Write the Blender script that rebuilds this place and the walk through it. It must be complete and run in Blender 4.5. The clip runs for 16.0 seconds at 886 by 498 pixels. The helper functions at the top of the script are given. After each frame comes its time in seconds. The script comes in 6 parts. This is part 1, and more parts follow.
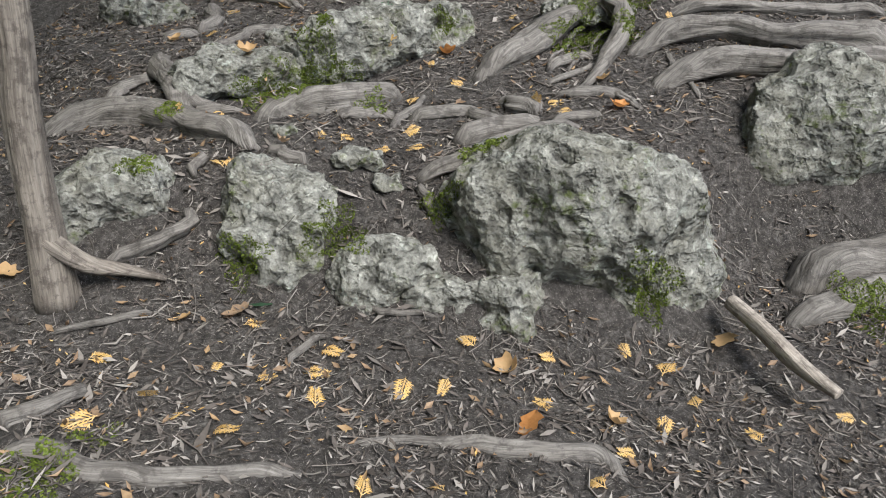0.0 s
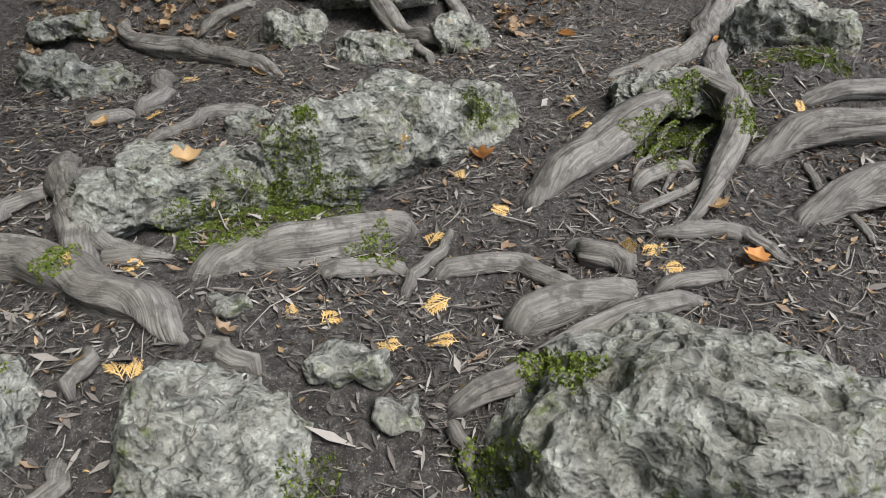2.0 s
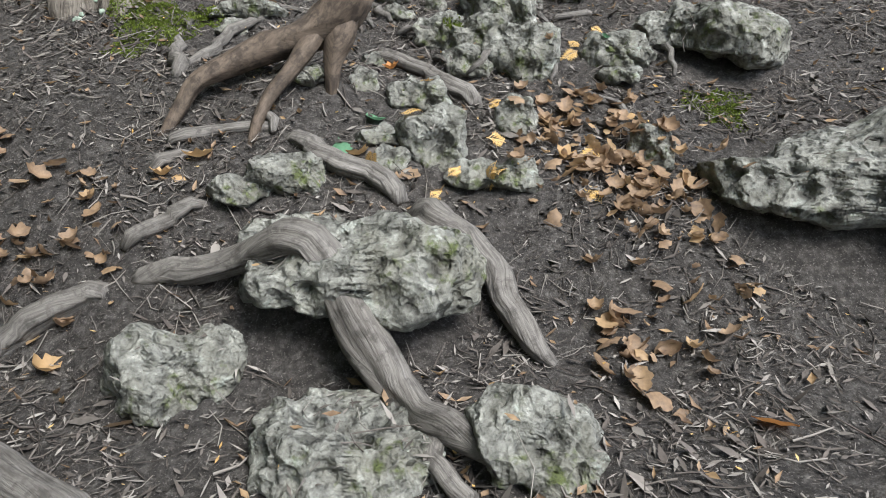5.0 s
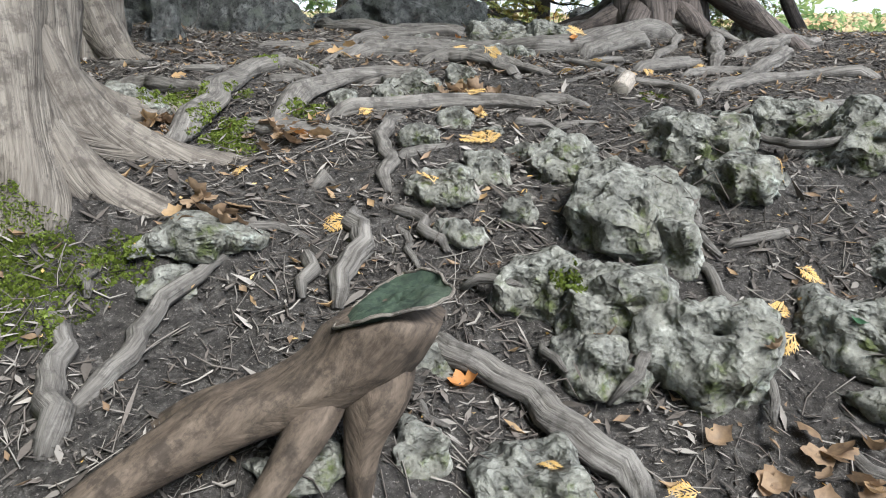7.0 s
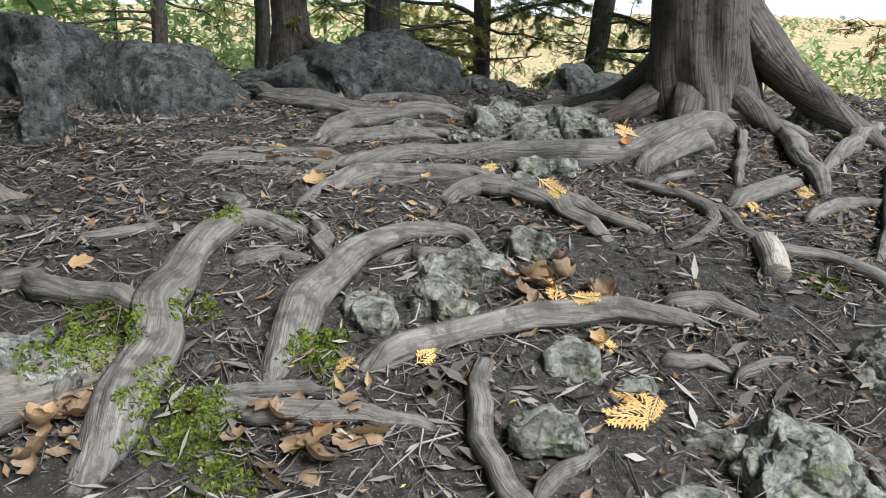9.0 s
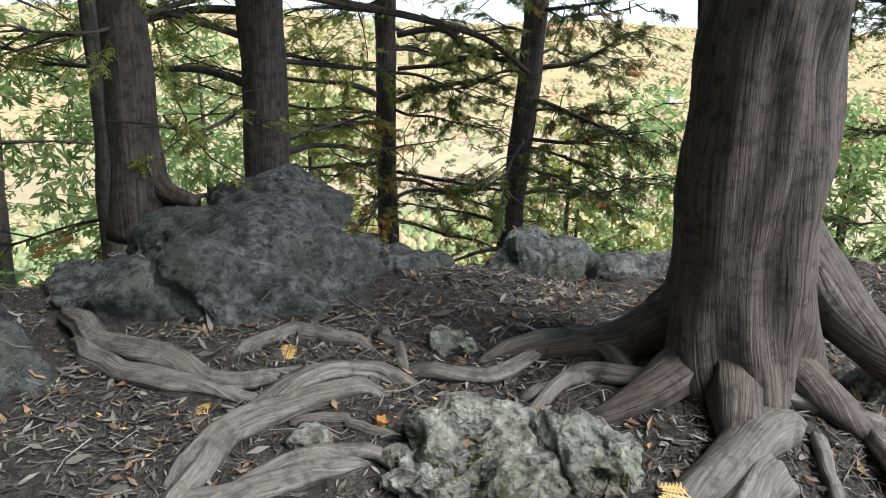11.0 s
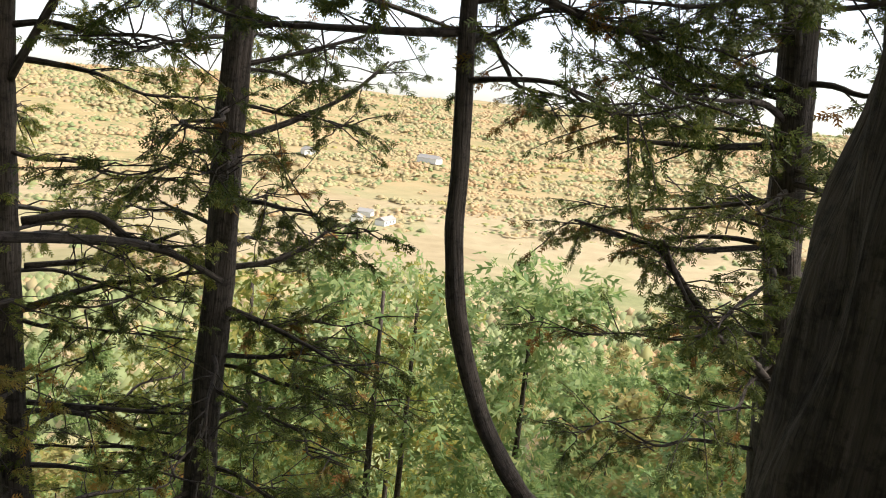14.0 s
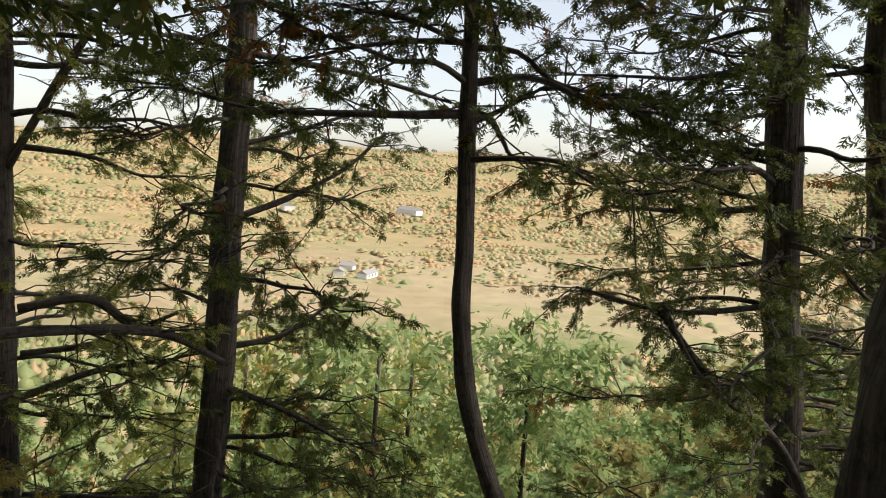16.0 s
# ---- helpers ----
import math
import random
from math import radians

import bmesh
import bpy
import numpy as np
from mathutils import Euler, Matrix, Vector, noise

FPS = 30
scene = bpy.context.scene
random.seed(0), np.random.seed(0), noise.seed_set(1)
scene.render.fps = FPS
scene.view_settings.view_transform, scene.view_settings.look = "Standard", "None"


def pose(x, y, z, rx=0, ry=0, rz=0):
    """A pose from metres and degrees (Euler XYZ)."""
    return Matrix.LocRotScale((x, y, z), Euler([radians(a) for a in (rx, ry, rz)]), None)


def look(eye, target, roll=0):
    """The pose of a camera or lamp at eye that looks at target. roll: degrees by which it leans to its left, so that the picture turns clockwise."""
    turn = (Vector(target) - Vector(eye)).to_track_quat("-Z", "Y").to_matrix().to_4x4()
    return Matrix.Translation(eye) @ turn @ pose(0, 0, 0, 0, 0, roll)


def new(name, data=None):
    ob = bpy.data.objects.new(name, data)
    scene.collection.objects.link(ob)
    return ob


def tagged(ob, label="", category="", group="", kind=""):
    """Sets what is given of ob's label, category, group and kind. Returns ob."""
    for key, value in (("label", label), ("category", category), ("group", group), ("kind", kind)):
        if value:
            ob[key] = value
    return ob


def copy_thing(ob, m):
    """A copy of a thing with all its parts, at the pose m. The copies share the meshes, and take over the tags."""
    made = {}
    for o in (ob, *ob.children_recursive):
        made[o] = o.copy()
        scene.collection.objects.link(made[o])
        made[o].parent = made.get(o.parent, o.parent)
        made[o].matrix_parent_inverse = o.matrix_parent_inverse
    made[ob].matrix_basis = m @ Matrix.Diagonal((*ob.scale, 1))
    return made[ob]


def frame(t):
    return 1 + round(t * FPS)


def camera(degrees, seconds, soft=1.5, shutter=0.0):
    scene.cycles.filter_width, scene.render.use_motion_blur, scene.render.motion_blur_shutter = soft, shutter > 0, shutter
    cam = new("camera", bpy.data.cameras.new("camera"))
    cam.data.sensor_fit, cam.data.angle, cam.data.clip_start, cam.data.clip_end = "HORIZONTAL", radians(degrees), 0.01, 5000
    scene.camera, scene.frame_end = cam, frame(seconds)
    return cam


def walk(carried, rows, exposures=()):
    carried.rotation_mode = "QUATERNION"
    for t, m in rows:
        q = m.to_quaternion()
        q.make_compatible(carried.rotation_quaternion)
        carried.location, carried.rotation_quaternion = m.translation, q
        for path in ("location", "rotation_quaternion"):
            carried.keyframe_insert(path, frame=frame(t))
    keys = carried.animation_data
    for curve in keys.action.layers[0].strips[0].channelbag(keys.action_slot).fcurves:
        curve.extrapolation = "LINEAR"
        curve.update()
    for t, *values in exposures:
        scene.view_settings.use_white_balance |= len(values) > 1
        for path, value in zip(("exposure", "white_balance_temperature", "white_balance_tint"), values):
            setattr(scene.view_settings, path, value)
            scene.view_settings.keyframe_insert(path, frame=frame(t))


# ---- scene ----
cam = camera(63.7, 16.0, soft=1.0)
PATH = [
    (0, (0.035, 0.301, 1.636), (0.016, 2.14, 0.849), -0.1),
    (0.5, (-0.016, 0.581, 1.661), (-0.043, 2.434, 0.911), 0.1),
    (1, (-0.12, 0.888, 1.693), (-0.127, 2.749, 0.961), 0.2),
    (1.5, (-0.111, 1.176, 1.684), (-0.104, 3.04, 0.96), 0.4),
    (2, (-0.081, 1.439, 1.72), (-0.097, 3.304, 0.998), 0.5),
    (2.5, (-0.129, 1.706, 1.788), (-0.148, 3.575, 1.077), 0.7),
    (3, (-0.177, 1.96, 1.859), (-0.185, 3.834, 1.161), 0.7),
    (3.5, (-0.132, 2.227, 1.889), (-0.162, 4.104, 1.198), 0.6),
    (3.7, (-0.138, 2.311, 1.922), (-0.171, 4.191, 1.241), 0.6),
    (5.8, (-0.293, 4.322, 2.431), (-0.271, 6.244, 1.876), 1.2),
    (6, (-0.308, 4.435, 2.494), (-0.288, 6.355, 1.933), 1.3),
    (6.5, (-0.376, 4.644, 2.641), (-0.359, 6.561, 2.072), 0.8),
    (7, (-0.481, 4.885, 2.701), (-0.437, 6.796, 2.112), 0.7),
    (7.5, (-0.616, 5.101, 2.842), (-0.508, 7.004, 2.237), 1.0),
    (8, (-0.674, 5.409, 2.92), (-0.49, 7.304, 2.308), 1.3),
    (8.5, (-0.775, 5.687, 2.977), (-0.515, 7.576, 2.376), 1.4),
    (9, (-0.833, 5.872, 3.014), (-0.496, 7.75, 2.416), 1.3),
    (9.5, (-0.782, 6.136, 3.153), (-0.376, 8.005, 2.569), 1.5),
    (10, (-0.726, 6.409, 3.229), (-0.248, 8.271, 2.676), 1.2),
    (10.2, (-0.72, 6.583, 3.258), (-0.21, 8.433, 2.695), 1.3),
    (11.2, (-0.705, 7.13, 3.66), (-0.06, 8.95, 3.08), 2.0),
    (12.3, (-0.682, 7.692, 4.001), (0.08, 9.448, 3.419), 3.0),
    (12.5, (-0.634, 7.758, 4.017), (0.204, 9.479, 3.436), 3.4),
    (13, (-0.671, 8.048, 4.092), (0.457, 9.603, 3.534), 4.4),
    (13.5, (-0.562, 8.199, 4.235), (0.773, 9.608, 3.754), 5.3),
    (14, (-0.503, 8.257, 4.355), (0.947, 9.58, 3.975), 5.5),
    (14.5, (-0.546, 8.333, 4.474), (0.961, 9.621, 4.212), 4.5),
    (15, (-0.592, 8.341, 4.492), (0.922, 9.631, 4.283), 4.1),
    (15.5, (-0.587, 8.345, 4.477), (0.917, 9.645, 4.26), 3.9),
    (16, (-0.574, 8.346, 4.462), (0.919, 9.656, 4.225), 3.6),
]
walk(cam, [(t, look(e, g, r)) for t, e, g, r in PATH], [(0, 0.92, 5800, 10), (3.5, 0.98, 5750, 10), (7.2, 1.2, 5600, 8), (10, 1.05, 5600, 8), (12.3, 1.42, 6000, 10), (14.2, 0.9, 6600, 10), (16, 0.55, 6700, 10)])

# ---- world, sun ----
world = bpy.data.worlds.new("world")
scene.world = world
world.use_nodes = True
wn = world.node_tree.nodes
sky = wn.new("ShaderNodeTexSky")
sky.sky_type, sky.sun_disc = "NISHITA", False
sky.sun_elevation, sky.sun_rotation = radians(50), radians(142)
sky.air_density, sky.dust_density, sky.ozone_density = 1.0, 1.0, 1.0
wn["Background"].inputs["Strength"].default_value = 0.13
soft = wn.new("ShaderNodeHueSaturation")
soft.inputs["Saturation"].default_value = 0.45
world.node_tree.links.new(sky.outputs["Color"], soft.inputs["Color"])
world.node_tree.links.new(soft.outputs["Color"], wn["Background"].inputs["Color"])
sun = new("sun", bpy.data.lights.new("sun", "SUN"))
sun.data.energy, sun.data.angle, sun.data.color = 4.0, radians(28), (1.0, 0.93, 0.82)
sun.matrix_world = look((0, 0, 60), (-math.sin(radians(142)) * 60, -math.cos(radians(142)) * 60, 60 - 60 * math.tan(radians(50))))


# ---- materials ----
class Nodes:
    """A small helper to write node materials in few lines."""

    def __init__(self, name, rough=0.8):
        self.mat = bpy.data.materials.new(name)
        self.mat.use_nodes = True
        self.t = self.mat.node_tree
        self.bsdf = self.t.nodes["Principled BSDF"]
        self.bsdf.inputs["Roughness"].default_value = rough
        self.bsdf.inputs["Specular IOR Level"].default_value = 0.3

    def n(self, kind, **sets):
        node = self.t.nodes.new("ShaderNode" + kind)
        for key, value in sets.items():
            node.inputs[key.replace("_", " ")].default_value = value
        return node

    def link(self, a, b):
        self.t.links.new(a, b)

    def coords(self, which="Object", scale=(1, 1, 1)):
        m = self.n("Mapping")
        m.inputs["Scale"].default_value = scale
        self.link(self.n("TexCoord").outputs[which], m.inputs["Vector"])
        return m.outputs["Vector"]

    def noise(self, vec, scale, detail=4.0, rough=0.6, out="Fac"):
        k = self.n("TexNoise", Scale=scale, Detail=detail, Roughness=rough)
        self.link(vec, k.inputs["Vector"])
        return k.outputs[out]

    def voronoi(self, vec, scale, feature="F1", out="Distance"):
        k = self.n("TexVoronoi", Scale=scale)
        k.feature = feature
        self.link(vec, k.inputs["Vector"])
        return k.outputs[out]

    def ramp(self, fac, *stops):
        r = self.n("ValToRGB")
        e = r.color_ramp.elements
        while len(e) < len(stops):
            e.new(0.5)
        for el, (p, c) in zip(e, stops):
            el.position, el.color = p, (*c, 1)
        self.link(fac, r.inputs["Fac"])
        return r.outputs["Color"]

    def mix(self, fac, a, b, blend="MIX"):
        m = self.n("Mix")
        m.data_type, m.blend_type = "RGBA", blend
        for sock, value in ((m.inputs[0], fac), (m.inputs[6], a), (m.inputs[7], b)):
            if isinstance(value, (int, float)):
                sock.default_value = value
            elif isinstance(value, tuple):
                sock.default_value = (*value, 1)
            else:
                self.link(value, sock)
        return m.outputs[2]

    def math(self, op, a, b=0.0):
        m = self.n("Math")
        m.operation = op
        for sock, value in zip(m.inputs, (a, b)):
            if isinstance(value, (int, float)):
                sock.default_value = value
            else:
                self.link(value, sock)
        return m.outputs[0]

    def bump(self, height, strength, distance, under=None):
        b = self.n("Bump", Strength=strength, Distance=distance)
        self.link(height, b.inputs["Height"])
        if under is not None:
            self.link(under, b.inputs["Normal"])
        return b.outputs["Normal"]

    def done(self, color, normal=None, rough=None):
        if isinstance(color, tuple):
            self.bsdf.inputs["Base Color"].default_value = (*color, 1)
        else:
            self.link(color, self.bsdf.inputs["Base Color"])
        if normal is not None:
            self.link(normal, self.bsdf.inputs["Normal"])
        if rough is not None:
            self.link(rough, self.bsdf.inputs["Roughness"])
        return self.mat

    def leafy(self, color, share=0.4):
        """Lets part of the light through, as thin leaves do."""
        self.link(color, self.bsdf.inputs["Base Color"])
        tr, mx = self.n("BsdfTranslucent"), self.n("MixShader", Fac=share)
        self.link(color, tr.inputs["Color"])
        self.link(self.bsdf.outputs[0], mx.inputs[1])
        self.link(tr.outputs[0], mx.inputs[2])
        self.link(mx.outputs[0], self.t.nodes["Material Output"].inputs["Surface"])
        return self.mat


def make_soil():
    k = Nodes("soil", 0.95)
    v = k.coords()
    a, b, c = k.noise(v, 3.1, 6), k.noise(v, 38, 8, 0.75), k.noise(v, 170, 4, 0.7)
    col = k.ramp(b, (0.32, (0.022, 0.019, 0.016)), (0.5, (0.070, 0.061, 0.053)), (0.62, (0.16, 0.145, 0.127)), (0.74, (0.32, 0.295, 0.262)))
    col = k.mix(k.math("MULTIPLY", a, 0.4), col, (0.050, 0.044, 0.039))
    col = k.mix(k.ramp(c, (0.58, (0, 0, 0)), (0.66, (1, 1, 1))), col, (0.27, 0.245, 0.215))
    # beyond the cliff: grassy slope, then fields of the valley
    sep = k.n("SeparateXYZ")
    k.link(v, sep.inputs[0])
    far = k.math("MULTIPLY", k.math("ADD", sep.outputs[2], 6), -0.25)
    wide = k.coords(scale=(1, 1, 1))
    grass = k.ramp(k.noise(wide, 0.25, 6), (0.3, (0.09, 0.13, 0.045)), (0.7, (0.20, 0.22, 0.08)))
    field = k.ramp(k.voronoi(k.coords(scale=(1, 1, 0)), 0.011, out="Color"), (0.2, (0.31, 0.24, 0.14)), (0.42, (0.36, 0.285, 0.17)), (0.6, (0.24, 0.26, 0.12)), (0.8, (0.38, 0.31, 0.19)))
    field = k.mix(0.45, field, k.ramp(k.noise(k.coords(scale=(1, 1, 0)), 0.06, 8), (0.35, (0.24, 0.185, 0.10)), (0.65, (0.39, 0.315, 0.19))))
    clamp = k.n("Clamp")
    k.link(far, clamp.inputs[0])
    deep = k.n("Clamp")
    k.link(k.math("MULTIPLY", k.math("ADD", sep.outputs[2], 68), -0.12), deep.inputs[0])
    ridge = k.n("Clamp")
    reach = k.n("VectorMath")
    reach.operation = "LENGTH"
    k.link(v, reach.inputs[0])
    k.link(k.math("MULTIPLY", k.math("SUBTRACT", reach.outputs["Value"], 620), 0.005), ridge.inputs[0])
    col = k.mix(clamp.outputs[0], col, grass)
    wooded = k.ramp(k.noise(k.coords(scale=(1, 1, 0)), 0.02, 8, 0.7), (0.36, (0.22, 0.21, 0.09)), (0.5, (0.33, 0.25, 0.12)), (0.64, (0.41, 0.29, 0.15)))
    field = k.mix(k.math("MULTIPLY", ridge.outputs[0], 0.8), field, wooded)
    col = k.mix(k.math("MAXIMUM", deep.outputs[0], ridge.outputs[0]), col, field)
    nrm = k.bump(b, 1.0, 0.04, k.bump(c, 0.8, 0.010))
    return k.done(col, nrm)


def make_rock():
    k = Nodes("weathered_limestone", 0.92)
    v = k.coords()
    a, b, c = k.noise(v, 5.5, 5), k.noise(v, 26, 7, 0.7), k.noise(v, 130, 4, 0.7)
    warp = k.n("VectorMath")
    warp.operation = "MULTIPLY_ADD"
    k.link(k.noise(v, 16, 3, 0.6, "Color"), warp.inputs[0])
    warp.inputs[1].default_value = (0.07, 0.07, 0.07)
    k.link(v, warp.inputs[2])
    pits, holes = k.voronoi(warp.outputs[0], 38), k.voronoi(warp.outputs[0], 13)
    col = k.ramp(b, (0.33, (0.09, 0.088, 0.075)), (0.46, (0.19, 0.185, 0.158)), (0.58, (0.285, 0.28, 0.24)), (0.70, (0.50, 0.485, 0.42)))
    col = k.mix(k.ramp(a, (0.46, (0, 0, 0)), (0.68, (0.65, 0.65, 0.65))), col, (0.17, 0.16, 0.12))
    lichen = k.ramp(k.noise(v, 13, 6, 0.7), (0.60, (0, 0, 0)), (0.68, (0.8, 0.8, 0.8)))
    col = k.mix(lichen, col, (0.36, 0.385, 0.33))
    moss = k.ramp(k.math("MULTIPLY", k.noise(v, 4.2, 5, 0.65), k.noise(v, 31, 4)), (0.30, (0, 0, 0)), (0.40, (0.85, 0.85, 0.85)))
    col = k.mix(moss, col, k.ramp(c, (0.3, (0.035, 0.045, 0.010)), (0.7, (0.11, 0.135, 0.025))))
    # pits and holes are also darkened in colour, painting the shade inside them
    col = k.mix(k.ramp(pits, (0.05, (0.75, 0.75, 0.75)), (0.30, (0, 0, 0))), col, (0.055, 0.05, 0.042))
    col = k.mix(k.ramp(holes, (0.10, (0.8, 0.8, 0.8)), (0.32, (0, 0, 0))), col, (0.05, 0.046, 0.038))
    nrm = k.bump(holes, 0.9, 0.05, k.bump(pits, 0.7, 0.02, k.bump(b, 0.9, 0.03, k.bump(c, 0.6, 0.006))))
    return k.done(col, nrm)


def make_shaded_rock():
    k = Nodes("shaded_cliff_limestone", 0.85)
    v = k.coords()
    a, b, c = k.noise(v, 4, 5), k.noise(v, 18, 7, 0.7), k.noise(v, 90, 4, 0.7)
    # darker copy of the limestone: the trees' shade is put into its base colour
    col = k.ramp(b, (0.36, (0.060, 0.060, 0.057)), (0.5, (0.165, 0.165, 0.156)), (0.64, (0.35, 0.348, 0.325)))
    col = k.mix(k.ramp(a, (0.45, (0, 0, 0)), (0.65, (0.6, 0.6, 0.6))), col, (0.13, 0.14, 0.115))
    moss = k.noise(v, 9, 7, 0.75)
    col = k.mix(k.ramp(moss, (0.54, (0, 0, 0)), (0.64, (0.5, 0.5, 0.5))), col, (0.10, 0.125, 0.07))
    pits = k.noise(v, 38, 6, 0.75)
    # shade of the hollows put into the colour, over the same mask as the bump
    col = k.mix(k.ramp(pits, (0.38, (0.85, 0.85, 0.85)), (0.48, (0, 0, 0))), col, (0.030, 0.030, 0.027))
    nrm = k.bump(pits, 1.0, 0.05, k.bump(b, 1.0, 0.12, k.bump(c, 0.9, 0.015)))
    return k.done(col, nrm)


def make_wood(name, dark, mid, light, tint, along=3.0, across=60.0, rough=0.8, depth=0.012):
    """Bark or weathered wood whose grain runs along the stem (second texture axis)."""
    k = Nodes(name, rough)
    g = k.coords("UV", (across, along, 1))
    v = k.coords()
    grain, fine, patch = k.noise(g, 1.0, 6, 0.65), k.noise(k.coords("UV", (across * 3, along * 4, 1)), 1.0, 4, 0.7), k.noise(v, 6, 5)
    col = k.ramp(grain, (0.30, dark), (0.5, mid), (0.70, light))
    col = k.mix(k.ramp(patch, (0.45, (0, 0, 0)), (0.7, (0.7, 0.7, 0.7))), col, tint)
    col = k.mix(0.45, col, k.ramp(fine, (0.36, dark), (0.64, light)))
    blot = k.noise(v, 23, 5, 0.7)
    col = k.mix(k.ramp(blot, (0.50, (0, 0, 0)), (0.62, (0.7, 0.7, 0.7))), col, dark)
    nrm = k.bump(grain, 1.0, depth, k.bump(fine, 0.6, depth * 0.3))
    return k.done(col, nrm)


def make_leaf(name, *cols, share=0.35, rough=0.6):
    k = Nodes(name, rough)
    rnd = k.n("NewGeometry").outputs["Random Per Island"]
    stops = [((i + 0.5) / len(cols), c) for i, c in enumerate(cols)]
    col = k.ramp(rnd, *stops)
    col = k.mix(0.35, col, k.ramp(k.noise(k.coords(), 60, 4), (0.3, tuple(x * 0.5 for x in cols[0])), (0.7, tuple(min(1, x * 1.3) for x in cols[-1]))))
    return k.leafy(col, share)


def make_foliage(name, greens, rust, scale=1.3, amount=0.62, share=0.45):
    k = Nodes(name, 0.55)
    rnd = k.n("NewGeometry").outputs["Random Per Island"]
    col = k.ramp(rnd, *[((i + 0.5) / len(greens), c) for i, c in enumerate(greens)])
    col = k.mix(k.ramp(k.noise(k.coords(), scale, 4, 0.7), (amount, (0, 0, 0)), (amount + 0.07, (0.9, 0.9, 0.9))), col, rust)
    return k.leafy(col, share)


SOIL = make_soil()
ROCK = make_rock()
SHADED_ROCK = make_shaded_rock()
ROOT = make_wood("weathered_root_bark", (0.048, 0.042, 0.036), (0.122, 0.109, 0.094), (0.255, 0.234, 0.207), (0.085, 0.073, 0.061))
BARK = make_wood("cedar_bark", (0.020, 0.016, 0.014), (0.078, 0.061, 0.051), (0.18, 0.148, 0.126), (0.050, 0.040, 0.034), along=1.6, across=38, depth=0.02)
PALE_BARK = make_wood("pale_cedar_bark", (0.055, 0.045, 0.037), (0.155, 0.130, 0.104), (0.30, 0.265, 0.220), (0.090, 0.075, 0.060), along=1.6, across=34, depth=0.02)
TWIG = make_wood("dry_twig", (0.08, 0.06, 0.045), (0.20, 0.16, 0.125), (0.34, 0.29, 0.24), (0.14, 0.11, 0.09), along=20, across=200)
DEAD_WOOD = make_wood("bare_grey_wood", (0.13, 0.11, 0.09), (0.32, 0.275, 0.225), (0.52, 0.46, 0.385), (0.20, 0.165, 0.13), along=2.5, across=80)
STUMP_BARK = make_wood("smooth_stump_bark", (0.024, 0.018, 0.013), (0.07, 0.050, 0.035), (0.17, 0.13, 0.095), (0.042, 0.032, 0.023), along=6, across=22, depth=0.006)
CUT_WOOD = make_wood("mossy_cut_wood", (0.012, 0.020, 0.014), (0.035, 0.055, 0.035), (0.075, 0.095, 0.06), (0.05, 0.045, 0.03), along=30, across=30, depth=0.004)
MOSS = make_leaf("moss", (0.07, 0.10, 0.012), (0.13, 0.17, 0.02), (0.20, 0.25, 0.035), (0.10, 0.12, 0.02), share=0.3)
LICHEN = make_leaf("pale_green_lichen", (0.20, 0.25, 0.19), (0.29, 0.34, 0.27), share=0.05, rough=0.9)
YELLOW = make_leaf("yellow_fallen_sprig", (0.66, 0.44, 0.14), (0.74, 0.55, 0.24), (0.66, 0.48, 0.25), (0.56, 0.33, 0.09))
TAN = make_leaf("tan_fallen_leaf", (0.46, 0.29, 0.11), (0.52, 0.35, 0.17), (0.40, 0.25, 0.12))
BROWN = make_leaf("brown_fallen_leaf", (0.13, 0.085, 0.055), (0.22, 0.145, 0.095), (0.33, 0.235, 0.155), (0.17, 0.115, 0.08), (0.40, 0.27, 0.14))
RUST = make_leaf("rust_orange_leaf", (0.45, 0.17, 0.045), (0.52, 0.25, 0.08))
GREEN_LEAF = make_leaf("fresh_green_leaf", (0.10, 0.22, 0.12), (0.14, 0.27, 0.15))
CHIPS = make_leaf("bark_crumbs", (0.03, 0.024, 0.019), (0.12, 0.10, 0.085), (0.23, 0.205, 0.178), (0.38, 0.345, 0.30), (0.06, 0.05, 0.041), (0.10, 0.085, 0.072), share=0.02, rough=0.9)
CEDAR = make_foliage("cedar_foliage", ((0.060, 0.090, 0.022), (0.12, 0.145, 0.034), (0.18, 0.19, 0.046), (0.085, 0.11, 0.028)), (0.30, 0.13, 0.035), amount=0.56)
# lighter copy of the cedar foliage, with the glow of backlit leaves in its colour
CEDAR_LIGHT = make_foliage("light_cedar_foliage", ((0.19, 0.24, 0.055), (0.31, 0.33, 0.08), (0.15, 0.19, 0.045), (0.42, 0.38, 0.10)), (0.46, 0.24, 0.06), 0.8, 0.56, 0.55)
# slope foliage lifted in base colour to stand in for haze and open daylight
WOODS = make_foliage("woodland_foliage", ((0.16, 0.25, 0.085), (0.25, 0.34, 0.125), (0.36, 0.41, 0.15), (0.19, 0.28, 0.095)), (0.54, 0.42, 0.15), 0.35, 0.58, 0.5)
AUTUMN = make_foliage("autumn_woodland_foliage", ((0.32, 0.31, 0.11), (0.44, 0.36, 0.13), (0.26, 0.29, 0.10), (0.36, 0.26, 0.10)), (0.46, 0.24, 0.09), 0.35, 0.6, 0.45)
# far woods: valley haze is painted in as paler base colours
HAZED_WOODS = make_foliage("hazed_autumn_woods", ((0.52, 0.42, 0.23), (0.45, 0.40, 0.21), (0.54, 0.39, 0.23), (0.41, 0.38, 0.20)), (0.55, 0.37, 0.20), 0.009, 0.52, 0.35)
